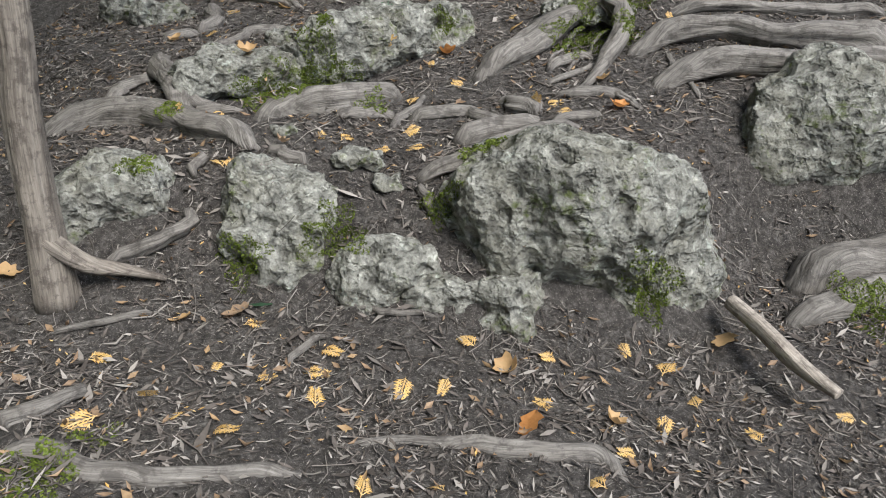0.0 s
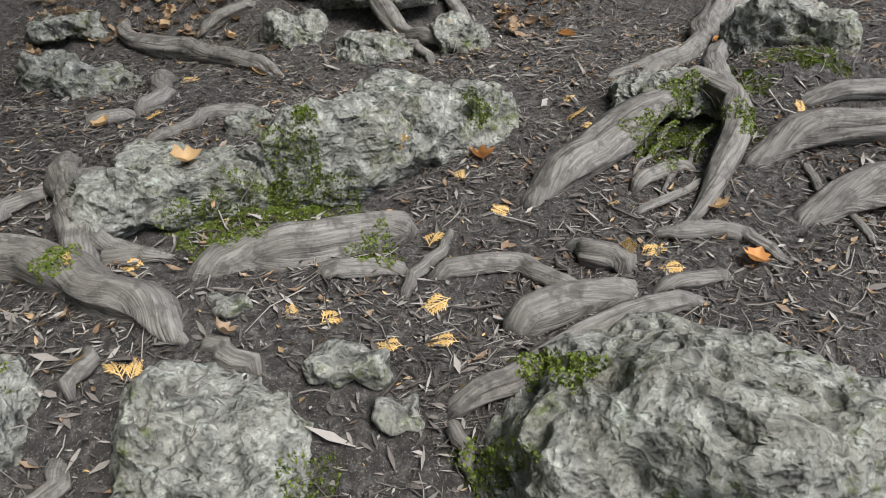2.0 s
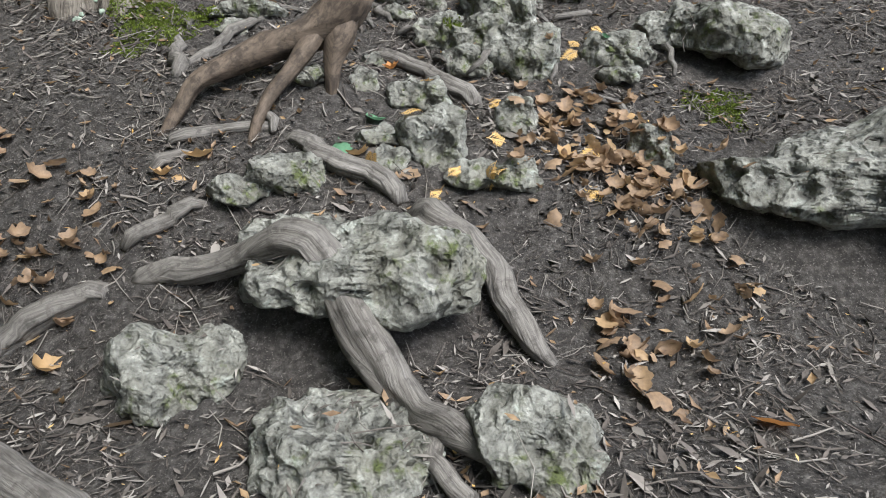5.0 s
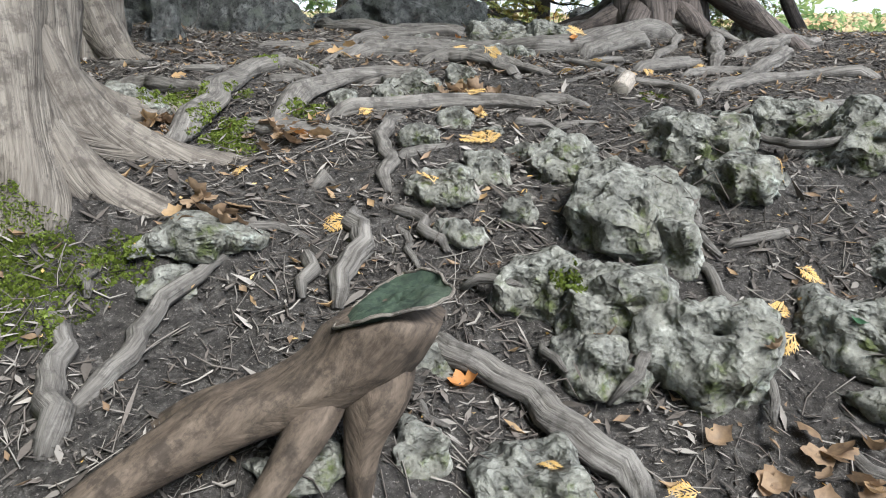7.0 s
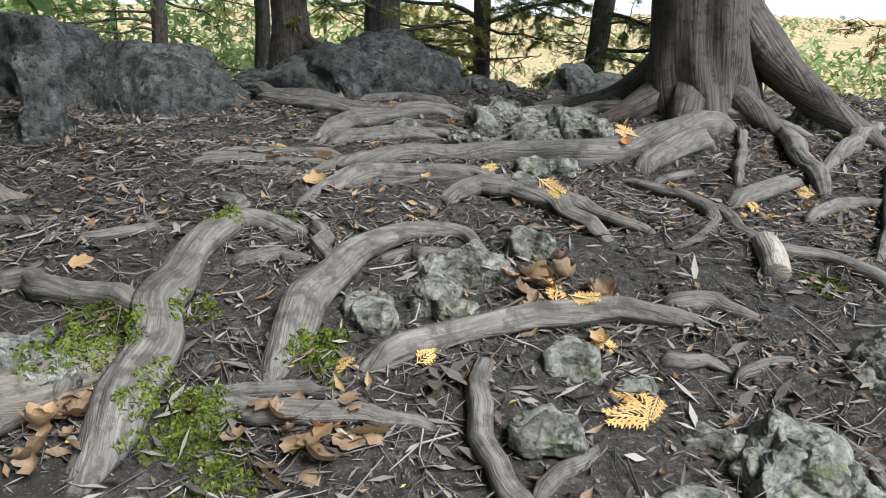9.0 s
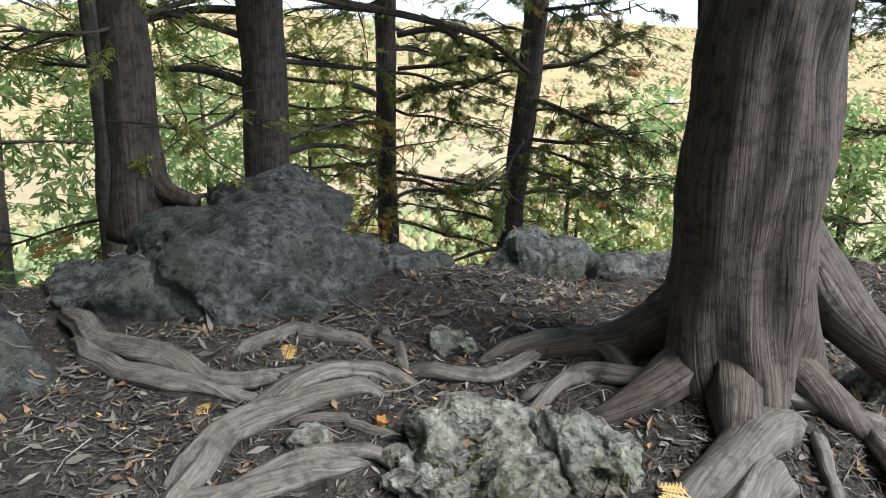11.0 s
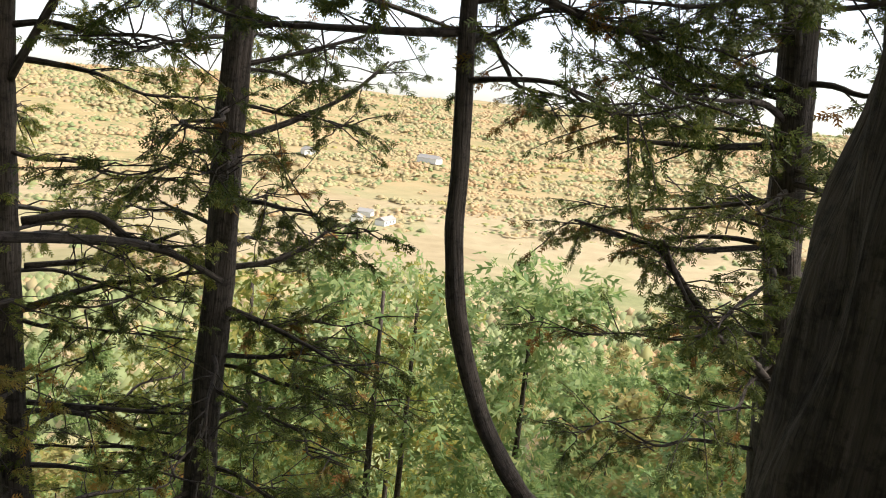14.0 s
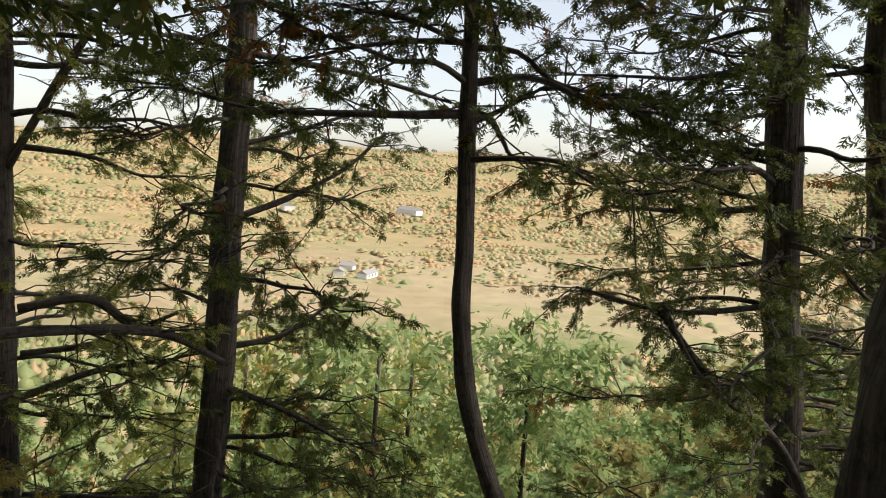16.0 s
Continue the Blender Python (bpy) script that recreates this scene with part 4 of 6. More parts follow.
def tree(name, axis, label, bark, seed, limbs=(), flare=(), crown=None, sides=24, flute=0.08, foliage=None, category="tree", bare=0, leaf=0.061, wind=None, shape=None):
    """A cedar: trunk along axis (x, y, z, radius), root flares, limbs given by points, and boughs by chance.
    crown: (lowest, highest, boughs, longest bough, twigs a bough, fronds a twig)."""
    rng = np.random.RandomState(seed)
    x, y, z, _ = axis[0]
    e = empty(name, x, y, z, label, category)
    line = smooth_line(axis, 0.05)
    v, f, u = tube_data(line, sides, flute, seed)
    link_mesh("trunk", v, f, bark, e, uvs=u)
    for pts in flare:
        v, f, u = tube_data(smooth_line(pts, 0.03), 14, 0.14, seed + len(pts))
        link_mesh("root", v, f, bark, e, uvs=u)
    boughs = []
    for pts in limbs:
        boughs.append((smooth_line(pts, 0.04), True))
    if crown:
        lo, hi, count, longest, twigs, fronds = crown
        for i in range(count):
            h = lo + (hi - lo) * (i + rng.rand()) / count
            k = int(np.argmin(abs(line[:, 2] - h)))
            a = rng.rand() * 6.283 if wind is None else wind[0] + rng.normal(0, wind[1])
            n = longest * (1.05 - 0.75 * ((h - lo) / (hi - lo)) ** 1.5) * rng.uniform(0.6, 1.0)
            r = max(0.007, 0.010 + 0.007 * n) * rng.uniform(0.7, 1.15)
            rise, pts = rng.uniform(-0.12, 0.28), []
            for s in np.linspace(0, 1, 6):
                a2 = a + rng.normal(0, 0.07)
                pts.append((line[k, 0] + math.cos(a2) * n * s, line[k, 1] + math.sin(a2) * n * s, line[k, 2] + n * (rise * s - 0.30 * s * s + 0.22 * s ** 4) + rng.normal(0, 0.02), r * (1 - 0.85 * s)))
            boughs.append((smooth_line(pts, 0.06), True))
    small, at, way, size = Batch(), [], [], []
    for b, leafy in boughs:
        v, f, u = tube_data(b, 7, 0.10, rng.rand() * 9)
        link_mesh("branch", v, f, bark, e, uvs=u)
        if not crown:
            continue
        span = b[-1, :3] - b[0, :3]
        for _ in range(crown[4]):
            s = rng.uniform(0.22, 1.0)
            k = min(len(b) - 1, int(s * len(b)))
            d = span / (np.linalg.norm(span) + 1e-9) * rng.uniform(0.1, 0.9) + rng.normal(0, 0.55, 3) * (1, 1, 0.45) + (0, 0, rng.uniform(-0.3, 0.25))
            d /= np.linalg.norm(d)
            n = rng.uniform(0.14, 0.48)
            q = np.array([b[k, :3] + d * n * t + np.array([0, 0, -0.12 * n * t * t]) + rng.normal(0, 0.012, 3) for t in (0, 0.33, 0.66, 1)])
            v, f, u = tube_data(np.column_stack([q, np.linspace(0.005, 0.0018, 4)]), 4, 0.0, 1.0)
            small.add(v, f, u)
            if rng.rand() < bare:
                continue
            m = rng.poisson(crown[5] * 1.3)
            for _ in range(m):
                t = rng.uniform(0.4, 1.05)
                at.append(q[0] + (q[3] - q[0]) * t + rng.normal(0, 0.01, 3))
                way.append(d * 0.8 + rng.normal(0, 0.6, 3) * (1, 1, 0.5) + (0, 0, -0.35))
                size.append(leaf * rng.uniform(0.6, 1.35))
    if small.n:
        tagged(small.mesh("twig_spray", bark, e), kind="stuff")
    if at:
        scatter("crown", shape or (FROND_V, FROND_F), np.array(at), np.array(way), np.array(size), foliage or CEDAR, rng, e)["kind"] = "stuff"
    return e


# the slim cedar beside the lower rocks
tree("cedar_tree", [(-1.24, 2.36, 0.55, 0.075), (-1.23, 2.35, 0.78, 0.058), (-1.21, 2.35, 1.2, 0.052), (-1.17, 2.35, 1.6, 0.05), (-1.1, 2.36, 3.4, 0.04), (-1.0, 2.4, 6.0, 0.02)], "slim cedar with flaking tan bark at the foot of the rocks", PALE_BARK, 11,
     flare=[[(-1.22, 2.33, 0.80, 0.035), (-1.12, 2.36, 0.70, 0.03), (-1.02, 2.40, 0.66, 0.02), (-0.9, 2.42, 0.62, 0.01)]], crown=(3.7, 5.9, 30, 1.8, 8, 9), leaf=0.15, shape=(SMALL_V, SMALL_F))
# the thick cedar with the lichen on its foot
tree("cedar_tree", [(-1.47, 6.52, 1.95, 0.36), (-1.48, 6.52, 2.15, 0.30), (-1.49, 6.53, 2.45, 0.235), (-1.50, 6.54, 2.8, 0.205), (-1.53, 6.55, 3.4, 0.195), (-1.75, 6.6, 6, 0.16), (-1.9, 6.7, 10, 0.05)], "thick cedar with stringy pale bark and lichen on its foot", PALE_BARK, 12,
     flare=[[(-1.42, 6.54, 2.66, 0.10), (-1.28, 6.59, 2.47, 0.07), (-1.12, 6.66, 2.38, 0.052), (-0.95, 6.70, 2.35, 0.036), (-0.78, 6.72, 2.33, 0.014)],
            [(-1.42, 6.48, 2.52, 0.10), (-1.25, 6.47, 2.35, 0.07), (-1.08, 6.46, 2.28, 0.052), (-0.90, 6.48, 2.24, 0.036), (-0.72, 6.51, 2.20, 0.014)],
            [(-1.45, 6.6, 2.6, 0.10), (-1.34, 6.85, 2.48, 0.05), (-1.2, 7.08, 2.44, 0.04), (-1.1, 7.25, 2.42, 0.015)]],
     crown=(4.8, 9.5, 60, 2.9, 9, 9), leaf=0.19, shape=(SMALL_V, SMALL_F), sides=40, flute=0.12)
# the split cedar behind it
tree("cedar_tree", [(-1.86, 7.9, 2.35, 0.24), (-1.86, 7.9, 2.6, 0.17), (-1.85, 7.9, 2.95, 0.14), (-1.85, 7.9, 4, 0.13), (-1.9, 8.0, 8, 0.05)], "cedar with a split hollow foot and peeling bark", PALE_BARK, 13,
     flare=[[(-1.8, 7.82, 2.75, 0.08), (-1.66, 7.78, 2.57, 0.06), (-1.5, 7.8, 2.53, 0.03)]], crown=(4.4, 7.8, 40, 2.3, 9, 9), leaf=0.19, shape=(SMALL_V, SMALL_F), sides=32, flute=0.16)
# the big cedar on its web of roots
tree("cedar_tree", [(0.62, 8.46, 2.56, 0.25), (0.60, 8.44, 2.80, 0.215), (0.57, 8.42, 2.98, 0.178), (0.55, 8.41, 3.2, 0.163), (0.54, 8.40, 3.7, 0.152), (0.60, 8.37, 4.5, 0.14), (0.68, 8.34, 5.2, 0.13), (0.95, 8.3, 9, 0.05)], "big old cedar with grey-brown bark standing on a web of roots", BARK, 14,
     flare=[[(0.62, 8.40, 3.22, 0.06), (0.74, 8.36, 3.02, 0.075), (0.87, 8.30, 2.87, 0.07), (1.00, 8.24, 2.76, 0.055), (1.14, 8.18, 2.66, 0.04), (1.3, 8.1, 2.54, 0.02)],
            [(0.56, 8.42, 2.88, 0.05), (0.47, 8.27, 2.76, 0.06), (0.40, 8.14, 2.67, 0.04), (0.32, 8.04, 2.60, 0.014)],
            [(0.50, 8.50, 2.88, 0.09), (0.38, 8.60, 2.77, 0.06), (0.22, 8.70, 2.71, 0.04), (0.02, 8.78, 2.66, 0.014)],
            [(0.60, 8.42, 2.88, 0.05), (0.69, 8.26, 2.76, 0.055), (0.76, 8.14, 2.68, 0.032), (0.82, 8.02, 2.60, 0.012)],
            [(0.56, 8.42, 2.88, 0.05), (0.37, 8.38, 2.76, 0.058), (0.20, 8.38, 2.68, 0.035), (0.04, 8.40, 2.63, 0.012)]],
     crown=(5.3, 8.8, 64, 2.7, 9, 10), leaf=0.19, shape=(SMALL_V, SMALL_F), sides=48, flute=0.11)
# cedars along the edge of the drop
tree("cedar_tree", [(-0.97, 10.31, 2.70, 0.17), (-0.97, 10.3, 2.86, 0.125), (-0.97, 10.3, 3.15, 0.098), (-0.98, 10.3, 3.7, 0.092), (-1.0, 10.3, 4.6, 0.085), (-1.05, 10.35, 8.5, 0.03)], "straight cedar rooted beside the big boulder", BARK, 15,
     flare=[[(-0.93, 10.27, 2.95, 0.05), (-0.84, 10.2, 2.88, 0.045), (-0.74, 10.12, 2.86, 0.03)]], crown=(5.0, 8.3, 34, 1.9, 9, 9), leaf=0.16, shape=(SMALL_V, SMALL_F))
tree("cedar_tree", [(-0.36, 11.2, 1.4, 0.15), (-0.36, 11.2, 2.6, 0.128), (-0.36, 11.2, 3.4, 0.122), (-0.38, 11.2, 4.3, 0.115), (-0.45, 11.25, 9, 0.04)], "straight cedar with ridged dark bark behind the boulder", BARK, 16,
     limbs=[[(-0.4, 11.2, 3.86, 0.022), (-0.75, 11.3, 3.92, 0.02), (-1.3, 11.4, 3.96, 0.016)], [(-0.3, 11.2, 3.78, 0.03), (0.1, 11.35, 3.72, 0.027), (0.6, 11.5, 3.66, 0.025), (1.1, 11.6, 3.55, 0.022), (1.5, 11.7, 3.32, 0.014)],
            [(-0.4, 11.2, 3.5, 0.02), (-0.65, 11.25, 3.58, 0.018), (-0.95, 11.3, 3.66, 0.01)], [(-0.3, 11.2, 3.4, 0.018), (0.1, 11.5, 3.36, 0.015), (0.5, 11.8, 3.32, 0.01)], [(-0.3, 11.2, 2.95, 0.016), (0.0, 11.4, 3.0, 0.012), (0.4, 11.7, 3.05, 0.008)]],
     crown=(2.6, 8.8, 34, 2.0, 14, 20), bare=0.25, foliage=CEDAR_LIGHT)
tree("cedar_tree", [(0.76, 12.55, -0.6, 0.10), (0.74, 12.55, 1.0, 0.086), (0.69, 12.55, 2.6, 0.08), (0.67, 12.55, 4.2, 0.074), (0.7, 12.6, 5.4, 0.066), (0.7, 12.7, 9, 0.02)], "slender cedar with many dead snags on the cliff", BARK, 17,
     limbs=[[(0.76, 12.5, 3.3, 0.018), (1.1, 12.3, 3.36, 0.016), (1.5, 12.2, 3.5, 0.012)], [(0.6, 12.5, 2.9, 0.018), (0.3, 12.4, 2.88, 0.014), (0.0, 12.3, 2.9, 0.008)], [(0.76, 12.5, 2.5, 0.016), (1.2, 12.2, 2.45, 0.013), (1.5, 12.0, 2.42, 0.009)],
            [(0.75, 12.5, 3.55, 0.026), (1.05, 12.35, 3.6, 0.024), (1.25, 12.2, 3.45, 0.022), (1.5, 12.0, 3.38, 0.014)], [(0.7, 12.5, 4.3, 0.024), (1.0, 12.35, 4.95, 0.02), (1.2, 12.2, 5.3, 0.012)], [(0.72, 12.5, 3.05, 0.022), (1.1, 12.3, 3.2, 0.018), (1.45, 12.1, 3.25, 0.012)]],
     crown=(0.4, 8.8, 72, 1.7, 15, 19), bare=0.2, foliage=CEDAR_LIGHT)
tree("cedar_tree", [(1.42, 11.85, 0.2, 0.10), (1.44, 11.85, 1.0, 0.092), (1.50, 11.85, 2.35, 0.086), (1.57, 11.85, 3.34, 0.084), (1.62, 11.88, 4.2, 0.08), (1.7, 11.9, 5.4, 0.07), (1.85, 12.0, 9, 0.02)], "leaning cedar with reddish dark bark on the cliff edge", BARK, 18,
     limbs=[[(1.68, 11.85, 4.1, 0.02), (2.0, 11.8, 4.22, 0.018), (2.35, 11.75, 4.4, 0.013), (2.6, 11.7, 4.62, 0.008)], [(1.6, 11.85, 3.35, 0.02), (1.9, 11.7, 3.42, 0.016), (2.2, 11.6, 3.62, 0.009)], [(1.68, 11.85, 4.5, 0.016), (2.0, 11.8, 4.6, 0.013), (2.4, 11.7, 4.75, 0.008)],
            [(1.55, 11.8, 2.85, 0.016), (1.85, 11.6, 2.85, 0.013), (2.1, 11.5, 2.95, 0.009)], [(1.7, 11.85, 5.0, 0.02), (2.3, 11.6, 4.95, 0.016), (2.9, 11.4, 4.85, 0.01)]],
     crown=(1.0, 8.6, 58, 1.5, 16, 20), bare=0.15, wind=None)
tree("cedar_tree", [(3.28, 10.35, 1.7, 0.09), (2.93, 10.3, 2.0, 0.062), (2.55, 10.3, 2.33, 0.052), (2.15, 10.3, 2.86, 0.046), (1.90, 10.3, 3.38, 0.043), (1.80, 10.3, 3.8, 0.041), (1.79, 10.3, 4.15, 0.04), (1.76, 10.3, 4.65, 0.037), (1.74, 10.3, 5.15, 0.03), (1.78, 10.35, 6.2, 0.02), (1.83, 10.4, 7.2, 0.01)], "slim cedar whose dark trunk curves up out of the cliff", BARK, 19,
     limbs=[[(1.74, 10.3, 4.62, 0.014), (1.95, 10.25, 4.72, 0.011), (2.2, 10.2, 4.85, 0.007)], [(1.72, 10.3, 4.95, 0.012), (1.45, 10.35, 5.0, 0.009), (1.2, 10.4, 5.0, 0.006)]],
     crown=(4.5, 7.0, 32, 1.4, 16, 20), sides=14)
tree("cedar_tree", [(4.6, 9.55, 1.4, 0.13), (4.2, 9.52, 2.2, 0.115), (3.86, 9.5, 3.3, 0.10), (3.6, 9.5, 3.8, 0.094), (3.45, 9.5, 4.3, 0.09), (3.2, 9.5, 5.3, 0.08), (3.0, 9.6, 8.6, 0.02)], "cedar with peeling bark and dense boughs over the cliff", BARK, 20,
     limbs=[[(4.1, 9.3, 2.4, 0.035), (3.75, 9.45, 2.95, 0.03), (3.3, 9.75, 3.4, 0.024), (3.05, 9.95, 3.75, 0.016)], [(3.6, 9.5, 3.1, 0.02), (3.2, 9.75, 3.4, 0.018), (2.98, 9.9, 3.8, 0.012)], [(3.5, 9.5, 4.35, 0.02), (3.1, 9.8, 4.3, 0.016), (2.7, 10.1, 4.3, 0.009)],
            [(3.45, 9.5, 4.6, 0.02), (3.0, 9.8, 4.66, 0.015), (2.6, 10.0, 4.75, 0.008)], [(3.6, 9.5, 3.8, 0.018), (3.1, 9.9, 3.75, 0.014), (2.75, 10.3, 3.85, 0.008)]],
     crown=(1.9, 8.4, 80, 1.6, 16, 20))
tree("cedar_tree", [(5.3, 9.2, 1.0, 0.085), (4.9, 9.2, 3.0, 0.072), (4.49, 9.2, 3.9, 0.066), (4.0, 9.2, 4.7, 0.062), (3.6, 9.2, 5.4, 0.055), (3.2, 9.2, 8, 0.02)], "dark leaning cedar standing behind the dense one", BARK, 21, crown=(2.5, 7.8, 40, 1.5, 15, 24))
tree("cedar_tree", [(-2.7, 14.5, -2.0, 0.11), (-2.58, 14.5, 1.5, 0.09), (-2.5, 14.5, 3.2, 0.08), (-2.4, 14.5, 5.5, 0.06), (-2.4, 14.6, 8.5, 0.02)], "thin cedar with bare lower boughs in the thicket", BARK, 22, crown=(1.0, 8.2, 60, 1.9, 12, 9), bare=0.45, foliage=CEDAR_LIGHT)
tree("cedar_tree", [(-1.19, 11.05, 2.2, 0.06), (-1.19, 11.0, 2.7, 0.05), (-1.17, 11.0, 3.15, 0.046), (-1.2, 11.0, 4.2, 0.04), (-1.25, 11.0, 7, 0.012)], "thin mossy snag beside the straight cedar", ROOT, 23, crown=(4.5, 6.8, 12, 1.2, 9, 8), sides=14)


# ---- woods on the slope below the drop, and unseen trees added behind ----
def wood_tree(seed, height, wide, mat, cone, far=False):
    """One tree of the slope woods or of the trees added behind, with its foot at the origin."""
    rng = np.random.RandomState(seed)
    e = empty("woodland_tree", 0, 0, 0, "leafy tree in early autumn colour, on the slope below or added unseen behind the path", "tree", "trees of the slope woods")
    v, f, u = tube_data(smooth_line([(0, 0, -0.5, 0.10), (0.05, 0, height * 0.4, 0.06), (0, 0.08, height * 0.95, 0.02)], 0.5), 8, 0.08, seed)
    link_mesh("trunk", v, f, BARK, e, uvs=u)
    at, way, size = [], [], []
    for _ in range(85 if far else 100):
        h = rng.uniform(0.05, 1.0) ** 0.85
        reach = wide * ((1.05 - h) ** 0.8 if cone else math.sin(min(1, h * 1.15) * 2.6 + 0.25)) * rng.uniform(0.45, 1.05)
        a = rng.rand() * 6.283
        c = np.array([math.cos(a) * reach, math.sin(a) * reach, h * height])
        n = 18 if far else 15
        at += list(c + rng.normal(0, 0.28, (n, 3)) * (1, 1, 0.7))
        way += list(rng.normal(0, 0.7, (n, 3)) + (math.cos(a), math.sin(a), -0.2))
        size += list(rng.uniform(0.35, 0.7, n) if far else rng.uniform(0.16, 0.38, n))
    scatter("crown", TUFT if far else (SMALL_V, SMALL_F), np.array(at), np.array(way), np.array(size), mat, rng, e)
    return e


def build_woods():
    rng = np.random.RandomState(77)
    kinds = [wood_tree(101, 9, 1.9, WOODS, True), wood_tree(102, 8, 2.4, WOODS, False), wood_tree(103, 9.5, 2.2, CEDAR_LIGHT, True), wood_tree(104, 7.5, 2.6, AUTUMN, False),
             wood_tree(105, 9, 2.2, WOODS, True, True), wood_tree(106, 8, 2.8, WOODS, False, True), wood_tree(107, 8, 2.8, AUTUMN, False, True)]
    tall = (9, 8, 9.5, 7.5, 9, 8, 8)
    used = set()

    def plant(k, x, y, s):
        z = float(ground(x, y))
        m = Matrix.Translation((x, y, z - 0.1)) @ Matrix.Rotation(rng.rand() * 6.28, 4, "Z")
        if k in used:
            t = copy_thing(kinds[k], m)
        else:
            used.add(k)
            t = kinds[k]
            t.matrix_basis = m
        t.scale = (s, s, s)

    for _ in range(300):
        a, d = radians(rng.uniform(-42, 88)), 6.5 + 150 * rng.rand() ** 1.7
        x, y = -0.5 + math.sin(a) * d, 8.3 + math.cos(a) * d
        z = float(ground(x, y))
        left = a < radians(14)
        if z > -1.6 or (d < 22 and rng.rand() < 0.35):
            continue
        s = rng.uniform(0.75, 1.15)
        k = rng.choice(4, p=[0.3, 0.25, 0.3, 0.15]) if d < 13 else 4 + rng.choice(3, p=[0.4, 0.4, 0.2])
        limit = 4.4 - d * (0.20 if d < 60 else 0.19)
        if not left and z + tall[k] * s > limit:
            s = (limit - z) / tall[k]
            if s < 0.35:
                continue
        plant(k, x, y, s)
    # unseen trees added behind the path, to keep light off the trunks' near sides
    for _ in range(44):
        a, d = radians(rng.uniform(195, 318)), rng.uniform(5.0, 15)
        x, y = -0.3 + math.sin(a) * d, 4.5 + math.cos(a) * d
        if abs(x) < 4.8 and y > -4.5 or (x > 0 and y > 6.0):
            continue
        plant(4 + rng.randint(2), x, y, rng.uniform(1.1, 1.6))


build_woods()


def build_valley():
    """Far woods and hedges in the valley and on the ridge across it: clumps past counting."""
    rng = np.random.RandomState(5)
    bv = np.array([(1, 0, 0), (-0.5, 0.87, 0), (-0.5, -0.87, 0), (0, 0, 1.2), (0.3, 0.5, 0.75), (-0.6, 0, 0.7), (0.3, -0.5, 0.75)])
    bf = np.array([(0, 1, 4), (1, 2, 5), (2, 0, 6), (0, 4, 6), (1, 5, 4), (2, 6, 5), (4, 5, 3), (5, 6, 3), (6, 4, 3)])
    for name, mat, count, p in (("far_woods", HAZED_WOODS, 52000, 0.3), ("hazed_green_woods", HAZED_GREEN, 24000, 2.0)):
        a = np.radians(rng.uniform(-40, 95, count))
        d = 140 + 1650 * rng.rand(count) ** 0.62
        band = rng.rand(count) < (0.4 if name == "hazed_green_woods" else 0.06)
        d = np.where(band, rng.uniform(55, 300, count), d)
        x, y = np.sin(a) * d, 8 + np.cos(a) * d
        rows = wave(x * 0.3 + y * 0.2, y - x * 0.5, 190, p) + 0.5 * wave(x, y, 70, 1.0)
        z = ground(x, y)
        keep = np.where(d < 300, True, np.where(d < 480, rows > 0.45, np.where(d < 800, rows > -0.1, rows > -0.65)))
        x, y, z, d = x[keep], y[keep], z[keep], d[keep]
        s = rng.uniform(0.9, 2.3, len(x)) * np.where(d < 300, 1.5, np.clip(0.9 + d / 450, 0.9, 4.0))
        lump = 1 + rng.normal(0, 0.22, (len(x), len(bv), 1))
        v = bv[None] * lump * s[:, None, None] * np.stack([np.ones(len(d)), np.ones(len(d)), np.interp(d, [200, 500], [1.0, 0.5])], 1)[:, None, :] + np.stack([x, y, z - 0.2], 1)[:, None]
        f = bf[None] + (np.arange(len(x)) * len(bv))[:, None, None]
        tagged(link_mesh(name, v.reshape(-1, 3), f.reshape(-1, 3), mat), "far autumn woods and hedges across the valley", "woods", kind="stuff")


build_valley()


def far_house(x, y, w, d, h, yaw, wall, roof):
    """A farmhouse far off in the valley: walls with windows and a pitched roof."""
    z = float(ground(x, y))
    e = empty("farmhouse", x, y, z, "small pale farmhouse among trees far off in the valley", "house", "farmhouses in the valley")
    e.matrix_world = Matrix.Translation((x, y, z)) @ Matrix.Rotation(radians(yaw), 4, "Z")
    bm = bmesh.new()
    bmesh.ops.create_cube(bm, size=1, matrix=Matrix.Translation((0, 0, h / 2)) @ Matrix.Diagonal((w, d, h, 1)))
    me = bpy.data.meshes.new("wall")
    bm.to_mesh(me)
    bm.free()
    me.materials.append(wall)
    new("wall", me).parent = e
    o = 0.5
    rv = [(-w / 2 - o, -d / 2 - o, h), (w / 2 + o, -d / 2 - o, h), (w / 2 + o, d / 2 + o, h), (-w / 2 - o, d / 2 + o, h), (-w / 2 - o, 0, h * 1.6), (w / 2 + o, 0, h * 1.6)]
    ro = bpy.data.meshes.new("roof")
    ro.from_pydata(rv, [], [(0, 1, 5, 4), (2, 3, 4, 5), (0, 4, 3), (1, 2, 5), (3, 2, 1, 0)])
    ro.materials.append(roof)
    new("roof", ro).parent = e
    for i in range(3):
        wm = bpy.data.meshes.new("window")
        cx = (i - 1) * w * 0.3
        wm.from_pydata([(cx - 0.7, -d / 2 - 0.05, h * 0.35), (cx + 0.7, -d / 2 - 0.05, h * 0.35), (cx + 0.7, -d / 2 - 0.05, h * 0.75), (cx - 0.7, -d / 2 - 0.05, h * 0.75)], [], [(0, 1, 2, 3)])
        wm.materials.append(WINDOW_DARK)
        new("window", wm).parent = e


